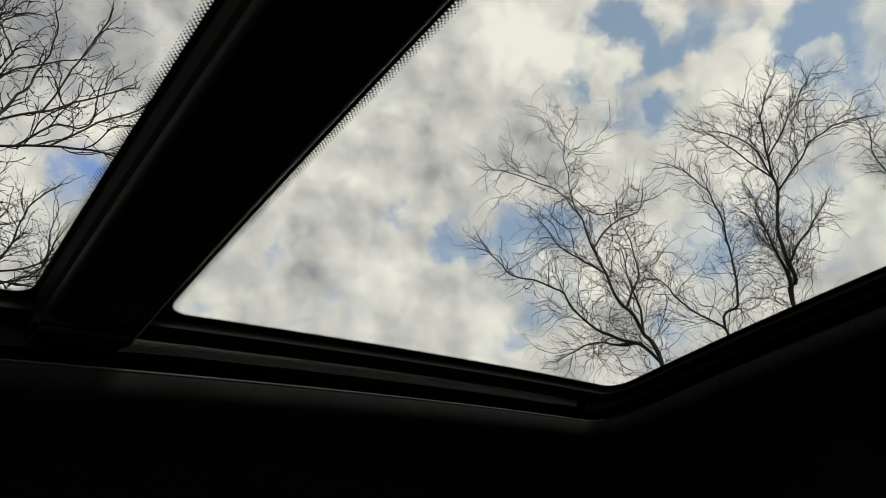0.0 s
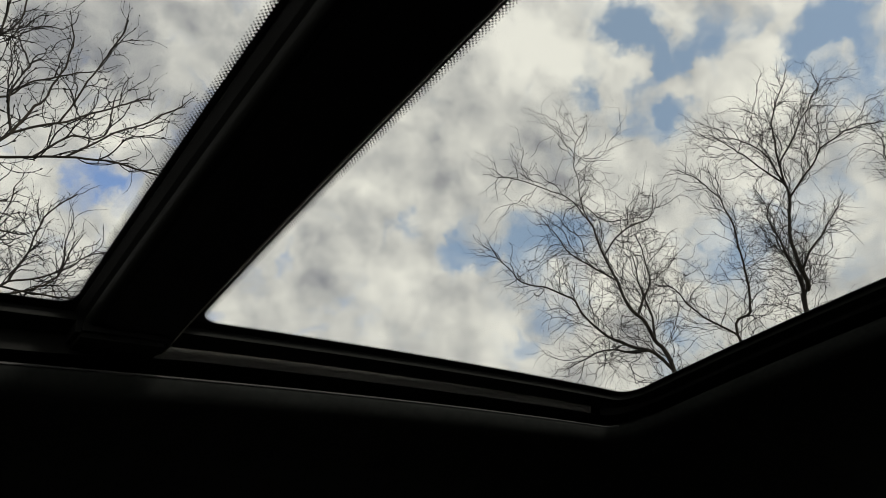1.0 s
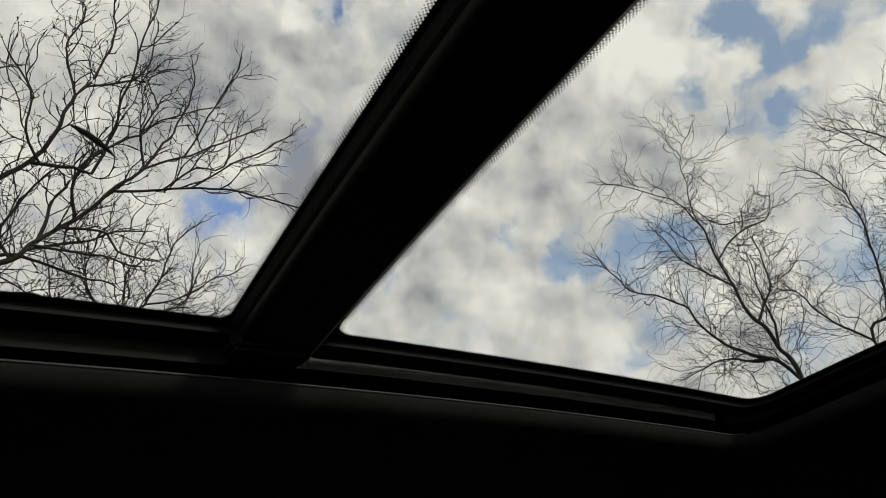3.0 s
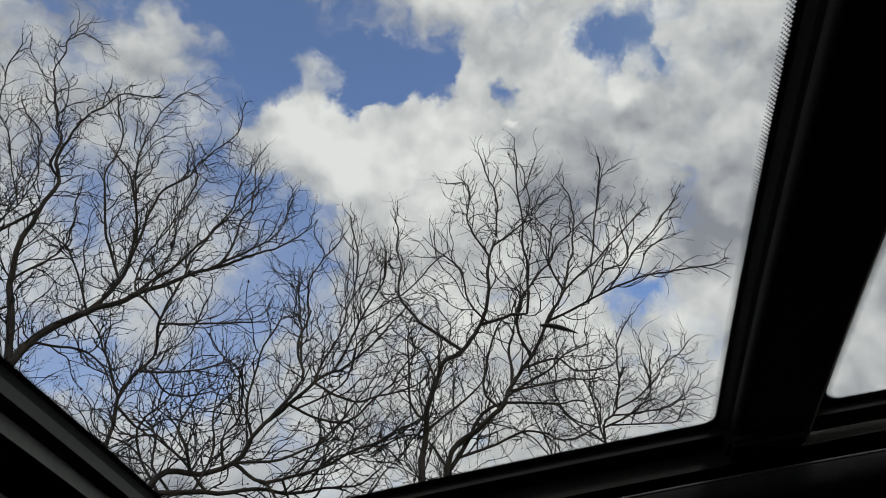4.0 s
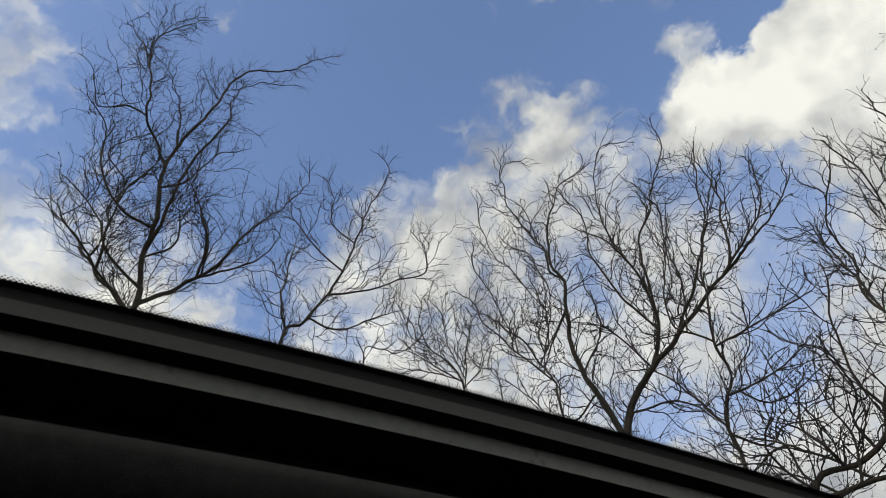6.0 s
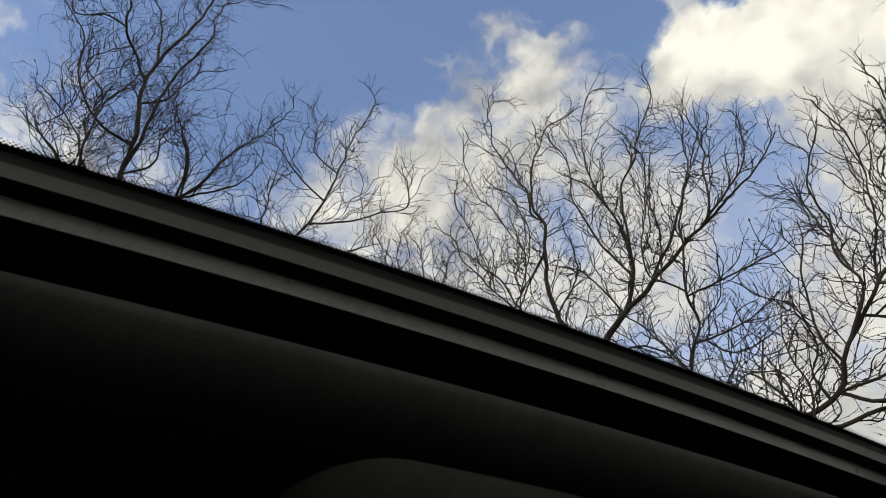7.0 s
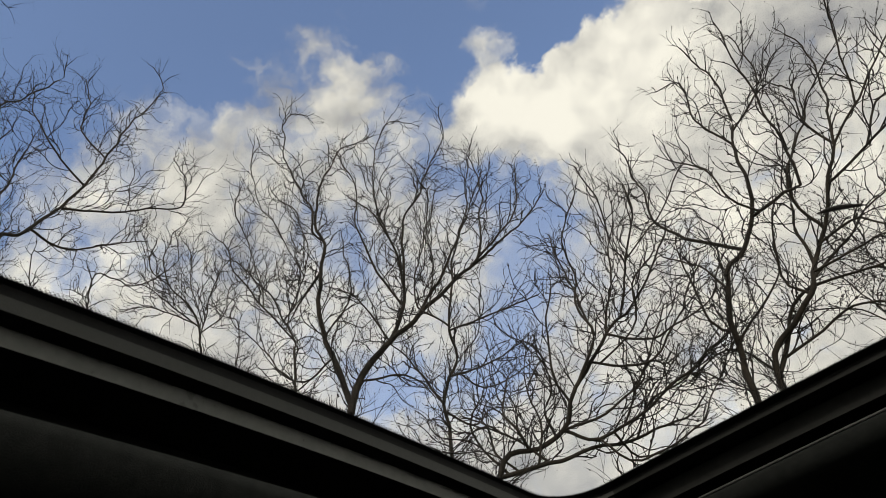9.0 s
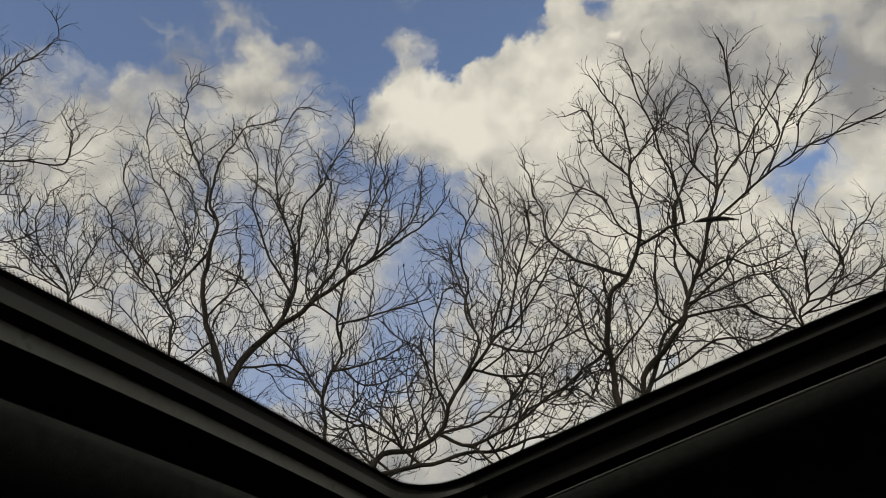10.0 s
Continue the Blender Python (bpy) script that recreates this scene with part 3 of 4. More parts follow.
def smooth_line(points, step):
    """A rounded line through the control points (Catmull-Rom), cut into even steps."""
    p = [points[0] * 2 - points[1]] + points + [points[-1] * 2 - points[-2]]
    out = []
    for i in range(1, len(p) - 2):
        n = max(2, int((p[i + 1] - p[i]).length / step))
        for k in range(n):
            t = k / n
            out.append(0.5 * ((2 * p[i]) + (p[i + 1] - p[i - 1]) * t + (2 * p[i - 1] - 5 * p[i] + 4 * p[i + 1] - p[i + 2]) * t**2 + (3 * p[i] - p[i - 1] - 3 * p[i + 1] + p[i + 2]) * t**3))
    out.append(points[-1].copy())
    return out


def willow(base, label, seed):
    thing = tagged(new("tree"), label, "tree", group="bare trees beside the car")
    thing.location = (base[0], base[1], 0)
    return {"thing": thing, "rng": random.Random(seed), "lines": [], "seed": seed}


def limb(t, radius, *points):
    """A limb along a few bends; it starts from the nearest earlier limb, or as a stem of its own from the ground."""
    pts = [Vector(p) for p in points]
    best = None
    for line, radii in t["lines"]:
        for i, p in enumerate(line):
            if best is None or (p - pts[0]).length < best[0]:
                best = ((p - pts[0]).length, p, radii[i])
    end = 0.0062
    if best and best[0] < 0.45 and len(t["lines"]) and pts[0].z > t["lines"][0][2 - 2][0].z + 0.3 and best[1].z > 1.2:
        shift = best[1] - pts[0]
        n = len(pts)
        pts = [p + shift * max(0.0, 1 - 2.0 * i / (n - 1)) for i, p in enumerate(pts)]
        radius = min(radius, best[2] * 0.8)
        stem = False
    else:
        lean = t["rng"].uniform(-0.12, 0.12)
        foot = Vector((lean + pts[0].x * 0.12, lean * 0.5 + pts[0].y * 0.12, -0.15))
        pts = [foot, foot.lerp(pts[0], 0.5) + Vector((lean * 0.6, -lean * 0.6, 0.3))] + pts
        stem = True
    line = smooth_line(pts, 0.07)
    n = len(line)
    amp = 0.012 if stem else 0.022
    off = t["seed"] * 7.3 + len(t["lines"]) * 3.1
    for i, p in enumerate(line):
        w = min(1.0, i / 6) * (0.4 + 0.6 * i / n)
        line[i] = p + Vector(noise.noise_vector(p * 3.2 + Vector((off, 0, 0)))) * amp * 2.6 * w + Vector(noise.noise_vector(p * 8.5 + Vector((0, off, 0)))) * 0.016 * w
    radii = [end + (radius * 1.05 - end) * (1 - i / (n - 1)) ** 1.1 for i in range(n)]
    t["lines"].append((line, radii))


def side_twig(rng, p, d, length, r, tubes, level, found, off, rise=0.1):
    """A winding twig: it waves and hooks like corkscrew willow, turns upwards and carries small buds."""
    step = 0.05 if level == 1 else 0.042
    n = max(3, int(length / step))
    pts, at = [p.copy()], p.copy()
    way = d.normalized()
    a = way.orthogonal().normalized()
    a = (a + Vector((rng.gauss(0, 0.5), rng.gauss(0, 0.5), rng.gauss(0, 0.5)))).normalized()
    b = way.cross(a)
    phase, coil = rng.uniform(0, math.tau), math.tau / rng.uniform(0.28, 0.6)
    swing = rng.uniform(0.2, 0.5)
    drift = rng.uniform(0, 50)
    hook = Vector((rng.gauss(0, 1), rng.gauss(0, 1), rng.gauss(0, 0.6))).normalized() * rng.uniform(0.0, 0.13)
    for i in range(n):
        turn = Vector(noise.noise_vector(at * 2.2 + Vector((off + drift, drift, 0))))
        way = (way + turn * 0.26 + hook * (i / n) + Vector((0, 0, rise))).normalized()
        g = phase + coil * step * i
        kink = Vector((rng.gauss(0, 1), rng.gauss(0, 1), rng.gauss(0, 1))) * 0.045
        at = at + (way + (a * math.cos(g) + b * math.sin(g)) * swing + kink).normalized() * step * rng.uniform(0.8, 1.2)
        pts.append(at.copy())
    radii = [r * (1 - 0.5 * i / n) * (1.1 if i % 3 == 2 else 0.97) for i in range(n + 1)]
    radii[-1] *= 0.75
    tubes.add(pts, radii, 4 if level == 1 else 3)
    for i in range(2, n + 1, 2 if level > 1 else 3):
        tubes.bud(pts[i], (pts[i] - pts[i - 1]).normalized(), max(r, 0.0035) * rng.uniform(1.2, 1.9), rng)
    found.append((pts, radii))


def scatter(rng, line, radii, start, gap, lo, hi, rr, tubes, level, found, off, spread=(0.4, 1.1), rise=0.1, fade=0.4):
    run, due = 0.0, start
    for i in range(1, len(line)):
        run += (line[i] - line[i - 1]).length
        if run < due:
            continue
        due = run + gap * rng.uniform(0.55, 1.5)
        d = (line[i] - line[i - 1]).normalized()
        any_way = Vector((rng.gauss(0, 1), rng.gauss(0, 1), rng.gauss(0, 1)))
        out = (any_way - d * any_way.dot(d)).normalized()
        ang = rng.uniform(*spread)
        length = rng.uniform(lo, hi) * (1.0 - fade * i / len(line))
        if level > 1:
            length = min(length, 0.045 * len(line))
        way = d * math.cos(ang) + out * math.sin(ang) + Vector((0, 0, rise * 1.8))
        side_twig(rng, line[i], way, length, min(rr, radii[i] * 0.75), tubes, level, found, off, rise)


def grow(t, gap=0.07, size=1.0, rise=0.07, thick=0.92, low=None):
    rng, thing = t["rng"], t["thing"]
    twigs = Tubes()
    for k, (line, radii) in enumerate(t["lines"]):
        wood = Tubes()
        wood.add(line, radii, 8 if radii[0] > 0.03 else 6)
        mesh_object("trunk" if k == 0 else "limb", wood.verts, wood.faces, BARK, thing, smooth=True)
        first, second = [], []
        stem = line[0].z < 0
        start = 2.6 if stem else 0.15
        scatter(rng, line, radii, start, gap * (1.25 if radii[0] < 0.02 else 1.0), 0.4 * size, 1.2 * size, 0.0066 * thick, twigs, 1, first, t["seed"], rise=rise, fade=0.78)
        # fine shoots low on the stems
        if stem and low:
            some = [i for i, p in enumerate(line) if low[0] < p.z < low[1]]
            if len(some) > 3:
                scatter(rng, [line[i] for i in some], [radii[i] for i in some], 0.0, 0.075, 0.5, 1.2, 0.0044 * thick, twigs, 1, first, t["seed"], spread=(0.7, 1.5), rise=0.06, fade=0.3)
        # the tip goes on as a fine twig
        side_twig(rng, line[-1], line[-1] - line[-3], rng.uniform(0.06, 0.16), 0.0050, twigs, 1, first, t["seed"])
        for pts, rad in first:
            scatter(rng, pts, rad, 0.08, 0.135, 0.22 * size, 0.62 * size, 0.0044 * thick, twigs, 2, second, t["seed"], rise=rise)
        third = []
        for pts, rad in second:
            scatter(rng, pts, rad, 0.06, 0.27, 0.1 * size, 0.27 * size, 0.0033 * thick, twigs, 3, third, t["seed"], rise=rise)
    tagged(mesh_object("crown", twigs.verts, twigs.faces, TWIG, thing, "fine crooked bare twigs", smooth=True), kind="stuff")


t = willow((-4.05, 3.93), "broad bare twisted willow with a forked leaning limb", 11)
limb(t, 0.080, (-0.00, 0.00, 4.49), (0.54, 0.62, 5.53), (1.57, 1.40, 6.56), (1.90, 1.58, 6.96))
limb(t, 0.030, (0.45, 0.29, 5.08), (0.48, 0.50, 5.59), (0.41, 0.56, 6.24), (0.43, 0.37, 6.54), (0.31, 0.18, 6.95), (0.05, 0.14, 7.36))
limb(t, 0.020, (0.42, 0.58, 5.84), (0.56, 0.54, 6.76), (0.75, 0.60, 7.06), (0.79, 0.86, 7.74), (0.92, 1.06, 8.28), (1.10, 1.00, 8.51), (1.08, 0.97, 8.80))
limb(t, 0.030, (-0.00, -0.08, 4.45), (-0.16, -0.15, 5.16), (-0.25, -0.17, 5.56), (-0.16, -0.19, 6.15), (-0.10, -0.16, 6.45), (-0.21, -0.17, 6.86), (-0.20, -0.14, 7.30), (-0.05, -0.11, 7.70), (0.09, 0.05, 8.19), (0.35, 0.42, 8.52))
limb(t, 0.013, (-0.18, -0.07, 6.56), (-0.20, -0.21, 6.65), (-0.16, -0.27, 6.98), (-0.39, -0.34, 7.72), (-0.50, -0.39, 8.23), (-0.40, -0.47, 8.47), (-0.38, -0.46, 8.82), (-0.36, -0.26, 9.17), (-0.26, -0.20, 9.02))
limb(t, 0.028, (-0.24, -0.47, 4.72), (-0.37, -0.34, 5.24), (-0.57, -0.34, 5.66), (-0.52, -0.61, 5.89), (-0.59, -0.79, 6.07), (-0.95, -0.81, 6.56))
limb(t, 0.030, (0.67, 0.51, 3.85), (0.60, 0.62, 4.42), (0.69, 0.85, 4.95), (0.77, 0.71, 5.17), (0.86, 0.73, 5.62), (0.86, 0.96, 6.32), (1.02, 1.14, 6.90), (1.36, 1.24, 7.57))
limb(t, 0.016, (0.65, 0.56, 4.38), (0.15, 0.59, 5.24), (-0.18, 0.52, 5.54))
limb(t, 0.016, (1.16, 0.89, 5.98), (1.59, 1.27, 6.64), (1.72, 1.40, 7.45))
limb(t, 0.012, (0.82, 0.68, 5.09), (1.79, 0.77, 4.99))
limb(t, 0.011, (0.79, 0.66, 4.70), (1.05, 0.72, 4.60), (1.45, 0.83, 4.69))
limb(t, 0.017, (-0.20, -0.21, 6.12), (-0.47, -0.37, 5.57))
limb(t, 0.016, (0.61, 0.53, 5.44), (1.01, 0.98, 6.60), (1.20, 1.26, 8.04))
limb(t, 0.016, (-0.38, -0.41, 5.26), (-0.52, -0.94, 5.85), (-0.50, -1.10, 6.10), (-0.48, -1.26, 6.20))
limb(t, 0.013, (-0.39, -0.43, 5.46), (-0.41, -0.25, 6.02), (-0.66, -0.13, 7.11))
limb(t, 0.013, (0.49, 0.44, 5.67), (0.33, 0.21, 6.13), (0.24, 0.03, 6.65), (0.31, -0.01, 7.22), (0.24, -0.18, 7.72))
limb(t, 0.013, (0.69, 0.59, 5.25), (0.52, 0.56, 5.77), (0.75, 0.99, 7.47))
limb(t, 0.012, (0.73, 0.62, 4.64), (0.87, 0.87, 4.50), (1.09, 1.16, 4.62), (1.22, 1.38, 4.83))
limb(t, 0.011, (0.13, 0.13, 4.67), (0.52, 0.29, 4.60), (0.71, 0.36, 4.30))
limb(t, 0.010, (-0.19, -0.20, 5.01), (-0.42, -0.31, 4.82), (-0.88, -0.58, 5.56))
limb(t, 0.011, (0.64, 0.56, 4.24), (0.75, 0.80, 4.13), (0.82, 1.00, 4.33), (0.99, 1.26, 4.39))
limb(t, 0.010, (0.38, 0.35, 5.14), (0.25, -0.03, 5.56), (0.16, -0.26, 5.61))
limb(t, 0.011, (-0.21, -0.21, 5.28), (-0.09, 0.01, 5.62), (-0.03, 0.17, 6.06), (-0.13, 0.16, 6.62))
limb(t, 0.018, (-0.31, -0.46, 5.33), (-0.35, -0.33, 5.85), (-0.35, -0.20, 6.26), (-0.22, -0.29, 6.53), (-0.28, -0.42, 6.99), (-0.58, -0.48, 7.52))
limb(t, 0.014, (-0.35, -0.19, 6.22), (-0.42, -0.44, 6.64), (-0.44, -0.60, 6.82), (-0.69, -0.64, 7.40), (-0.80, -0.67, 7.93), (-0.67, -0.77, 8.27))
limb(t, 0.012, (-0.38, -0.61, 5.66), (-0.61, -0.58, 6.23), (-0.88, -0.65, 6.89), (-0.77, -0.86, 7.13), (-0.68, -0.89, 7.43))
limb(t, 0.013, (0.47, 0.31, 6.47), (0.31, 0.33, 7.31), (0.31, 0.47, 8.35), (0.59, 0.53, 8.68), (0.81, 0.67, 8.58))
limb(t, 0.014, (0.91, 1.07, 6.11), (1.09, 1.07, 6.25), (1.25, 1.10, 6.74), (1.25, 1.31, 7.53), (1.17, 1.31, 8.10))
limb(t, 0.012, (0.73, 0.58, 5.52), (0.74, 0.77, 6.18), (0.64, 0.80, 6.79), (0.80, 0.74, 7.22), (0.73, 0.60, 7.76))
grow(t, gap=0.063, thick=1.02, low=(3.4, 5.0))

t = willow((-2.57, 3.85), "low bare willow with limbs reaching sideways", 12)
limb(t, 0.042, (0.02, -0.03, 3.11), (0.27, 0.25, 3.31), (0.48, 0.33, 3.41), (0.62, 0.31, 3.62), (0.93, 0.59, 4.10), (1.10, 0.79, 4.31), (1.37, 0.86, 4.58), (1.62, 0.96, 4.95))
limb(t, 0.026, (0.57, 0.42, 3.68), (0.82, 0.43, 4.01), (0.78, 0.47, 4.37), (0.81, 0.63, 4.83), (0.85, 0.55, 5.19), (1.08, 0.58, 5.55))
limb(t, 0.028, (0.03, 0.02, 3.14), (1.03, 0.83, 3.29), (1.31, 0.99, 3.47))
limb(t, 0.013, (0.94, 0.46, 4.17), (0.68, 0.68, 5.39))
limb(t, 0.011, (1.10, 0.51, 4.38), (1.48, 0.41, 4.72), (1.58, 0.33, 5.06))
limb(t, 0.013, (0.50, 0.28, 3.29), (0.73, 0.43, 3.23), (1.59, 0.84, 3.70))
limb(t, 0.011, (0.30, 0.18, 3.23), (-0.10, 0.17, 3.61), (-0.34, 0.13, 3.59))
limb(t, 0.011, (1.00, 0.48, 4.02), (1.25, 0.45, 3.78), (1.75, 0.37, 3.79))
limb(t, 0.010, (0.90, 0.44, 3.17), (1.33, 0.89, 4.23))
limb(t, 0.010, (0.12, 0.07, 3.18), (-0.06, 0.08, 3.38), (-0.13, 0.15, 3.61), (-0.33, 0.14, 3.79))
limb(t, 0.010, (0.57, 0.31, 3.53), (0.54, 0.19, 3.78), (0.77, 0.07, 4.36))
limb(t, 0.010, (0.79, 0.41, 3.86), (0.99, 0.56, 3.74), (1.23, 0.71, 3.80), (1.71, 0.97, 4.50))
limb(t, 0.009, (1.18, 0.54, 4.66), (1.77, 0.54, 4.82), (1.95, 0.50, 5.01))
limb(t, 0.010, (1.13, 0.52, 3.15), (1.66, 0.86, 3.77), (1.78, 0.98, 4.11))
limb(t, 0.009, (0.62, 0.33, 3.11), (0.83, 0.49, 3.00), (1.26, 0.77, 3.18))
limb(t, 0.008, (0.83, 0.42, 3.85), (1.15, 0.43, 3.92), (1.32, 0.37, 4.18), (1.57, 0.33, 4.36))
limb(t, 0.009, (0.23, 0.14, 3.20), (0.30, 0.25, 3.52), (0.23, 0.29, 3.81), (0.32, 0.41, 4.03))
limb(t, 0.018, (0.93, 0.54, 4.05), (1.01, 0.74, 4.57), (1.18, 0.79, 5.08), (1.24, 0.69, 5.38), (1.16, 0.74, 6.02))
limb(t, 0.011, (0.06, -0.02, 3.11), (-0.11, 0.03, 3.39), (-0.13, -0.05, 3.58), (0.01, -0.10, 3.71))
limb(t, 0.012, (0.19, 0.18, 3.26), (0.21, 0.03, 3.40), (0.11, 0.04, 3.62), (0.14, 0.20, 3.90))
limb(t, 0.011, (0.43, 0.19, 3.30), (0.30, 0.34, 3.61), (0.42, 0.32, 3.78), (0.45, 0.13, 3.91))
limb(t, 0.013, (0.81, 0.58, 3.28), (1.04, 0.57, 3.43), (1.31, 0.81, 3.55), (1.50, 1.07, 3.53))
limb(t, 0.010, (0.71, 0.37, 3.23), (0.77, 0.65, 3.10), (1.04, 0.72, 3.11))
limb(t, 0.012, (1.26, 0.75, 3.32), (1.41, 1.00, 3.55), (1.63, 1.08, 3.79), (1.68, 0.97, 3.99))
limb(t, 0.010, (0.42, 0.36, 3.41), (0.76, 0.34, 3.36), (0.98, 0.58, 3.57), (1.09, 0.86, 3.89))
grow(t, low=(2.4, 4.3))

t = willow((-0.92, 4.71), "bare willow with a bent dark trunk", 13)
limb(t, 0.044, (-0.01, 0.03, 3.26), (0.03, 0.07, 3.58), (0.10, -0.03, 3.81), (0.25, -0.01, 4.19), (0.41, 0.13, 4.39), (0.64, 0.15, 4.69), (0.71, 0.06, 4.87), (0.82, 0.13, 5.44), (0.97, 0.24, 6.11), (0.91, 0.16, 6.84))
limb(t, 0.018, (0.33, 0.04, 4.46), (0.00, 0.13, 4.87), (-0.10, 0.18, 5.26), (-0.09, 0.38, 6.55))
limb(t, 0.019, (0.64, 0.06, 4.62), (0.89, 0.02, 4.60), (1.06, -0.02, 4.72), (1.24, -0.25, 6.39))
limb(t, 0.012, (0.84, 0.07, 5.37), (0.68, 0.16, 5.90), (0.73, 0.27, 6.52), (0.50, 0.36, 6.75))
limb(t, 0.011, (0.09, 0.01, 3.69), (-0.03, -0.08, 3.86), (0.01, -0.21, 4.46))
limb(t, 0.010, (0.19, 0.02, 4.03), (-0.00, 0.20, 4.59), (-0.19, 0.26, 4.80))
limb(t, 0.010, (0.08, 0.01, 3.64), (0.49, 0.26, 4.11), (0.60, 0.36, 4.48))
limb(t, 0.010, (0.64, 0.06, 4.62), (0.53, -0.04, 4.78), (0.50, -0.14, 5.06), (0.35, -0.26, 5.28))
limb(t, 0.009, (0.89, 0.07, 5.50), (1.14, 0.16, 5.72), (1.29, 0.25, 6.03), (1.36, 0.34, 6.75))
grow(t, gap=0.08, size=0.95, thick=0.92, low=(2.4, 4.3))

t = willow((-0.72, 4.84), "tall bare willow with one long reaching limb", 14)
limb(t, 0.041, (-0.03, 0.07, 3.40), (0.24, 0.03, 3.65), (0.49, -0.01, 3.82), (0.57, 0.09, 4.01), (0.78, 0.17, 4.30), (0.97, 0.09, 4.57), (1.23, 0.10, 4.96), (1.44, 0.24, 5.61), (1.53, 0.25, 6.10), (1.48, 0.13, 6.24))
limb(t, 0.023, (0.97, 0.03, 4.52), (1.78, -0.27, 4.57), (2.27, -0.56, 4.36))
limb(t, 0.014, (1.21, 0.00, 4.88), (2.20, 0.10, 5.69))
limb(t, 0.011, (1.51, -0.04, 5.14), (1.80, -0.31, 5.95))
limb(t, 0.017, (0.59, 0.04, 4.02), (0.67, 0.24, 4.72), (1.05, 0.42, 5.43))
limb(t, 0.011, (1.60, -0.06, 4.63), (2.44, -0.09, 5.62))
limb(t, 0.024, (-0.17, -0.03, 3.36), (0.43, 0.23, 3.93), (1.17, 0.51, 3.93))
limb(t, 0.012, (0.71, 0.04, 3.82), (1.27, 0.50, 4.54))
limb(t, 0.011, (0.16, 0.01, 3.47), (0.73, 0.19, 3.64), (0.89, 0.26, 3.55), (1.13, 0.31, 3.62))
limb(t, 0.011, (0.44, 0.03, 3.77), (0.34, -0.07, 3.98), (0.57, -0.26, 4.43))
limb(t, 0.011, (0.71, 0.04, 4.19), (1.02, 0.12, 4.24), (1.13, 0.21, 4.12), (1.39, 0.28, 4.13))
limb(t, 0.010, (1.17, 0.01, 4.85), (1.12, 0.11, 5.27), (1.23, 0.20, 5.66), (1.15, 0.31, 6.01))
limb(t, 0.010, (1.38, -0.02, 4.57), (1.58, 0.01, 4.91), (1.80, 0.03, 5.06), (1.90, 0.08, 5.50))
limb(t, 0.010, (0.53, 0.04, 3.94), (1.21, -0.30, 3.75))
limb(t, 0.009, (-0.02, -0.01, 3.45), (-0.18, 0.04, 3.69), (-0.38, 0.07, 3.74), (-0.62, 0.08, 3.64))
limb(t, 0.014, (0.78, 0.20, 4.32), (0.72, 0.09, 4.53), (0.77, 0.00, 4.76), (1.01, 0.16, 5.15), (1.28, 0.26, 5.59), (1.68, 0.17, 5.78))
grow(t, gap=0.088, size=0.9, thick=0.9, low=(2.4, 4.3))

t = willow((0.67, 6.74), "thin bare willow standing farther back", 15)
limb(t, 0.037, (-0.00, -0.00, 4.18), (0.21, -0.03, 4.54), (0.43, -0.07, 5.31), (0.66, -0.11, 5.63))
limb(t, 0.026, (0.21, -0.03, 4.54), (0.58, 0.01, 4.72), (1.20, 0.06, 5.29))
limb(t, 0.021, (-0.18, 0.01, 4.28), (0.00, 0.10, 4.73), (0.15, 0.28, 5.74))
limb(t, 0.021, (0.31, -0.05, 4.21), (0.60, -0.25, 4.34), (0.80, -0.45, 4.31))
limb(t, 0.016, (-0.10, 0.01, 4.37), (-0.30, 0.12, 4.60), (-0.37, 0.23, 5.00), (-0.27, 0.32, 5.41))
limb(t, 0.016, (0.08, -0.01, 4.34), (0.36, -0.16, 4.39), (0.56, -0.30, 4.54), (0.63, -0.41, 4.86))
limb(t, 0.015, (0.12, -0.02, 4.25), (0.70, 0.08, 4.35), (0.94, 0.13, 4.53))
limb(t, 0.017, (-0.56, 0.03, 4.14), (-0.80, 0.34, 5.29))
limb(t, 0.017, (-0.80, 0.04, 4.12), (-0.87, -0.06, 4.44), (-1.10, -0.17, 4.56), (-1.32, -0.29, 4.54))
limb(t, 0.015, (-0.22, 0.02, 4.20), (-0.25, 0.12, 4.58), (-0.43, 0.23, 4.88))
grow(t, gap=0.078, size=1.05, thick=0.95, low=(3.2, 5.0))

t = willow((-6.54, 3.80), "small slender bare willow", 16)
limb(t, 0.040, (-0.00, -0.00, 6.65), (-0.22, -0.40, 7.43), (-0.27, -0.50, 7.88), (-0.25, -0.45, 8.43), (-0.18, -0.33, 8.60))
limb(t, 0.029, (0.01, 0.01, 6.65), (-0.08, 0.25, 7.99), (-0.07, 0.45, 8.35))
limb(t, 0.023, (-0.22, -0.40, 7.43), (-0.21, -0.71, 7.58), (-0.06, -0.76, 7.95))
limb(t, 0.023, (-0.58, -1.25, 7.11), (-0.58, -0.98, 7.51), (-0.57, -0.71, 7.50), (-0.45, -0.23, 8.13), (-0.58, -0.26, 8.83))
limb(t, 0.021, (-0.79, -1.90, 7.22), (-0.58, -1.90, 7.46), (-0.34, -1.78, 7.63))
limb(t, 0.018, (-0.06, -0.10, 6.80), (-0.55, -0.61, 7.57), (-0.73, -0.78, 7.57))
limb(t, 0.017, (0.03, 0.05, 6.84), (-0.00, -0.21, 7.43), (0.07, -0.27, 7.83), (0.08, -0.47, 7.98))
limb(t, 0.016, (-0.00, -0.00, 6.74), (0.09, 0.27, 7.12), (0.07, 0.36, 7.67), (0.16, 0.62, 7.89))
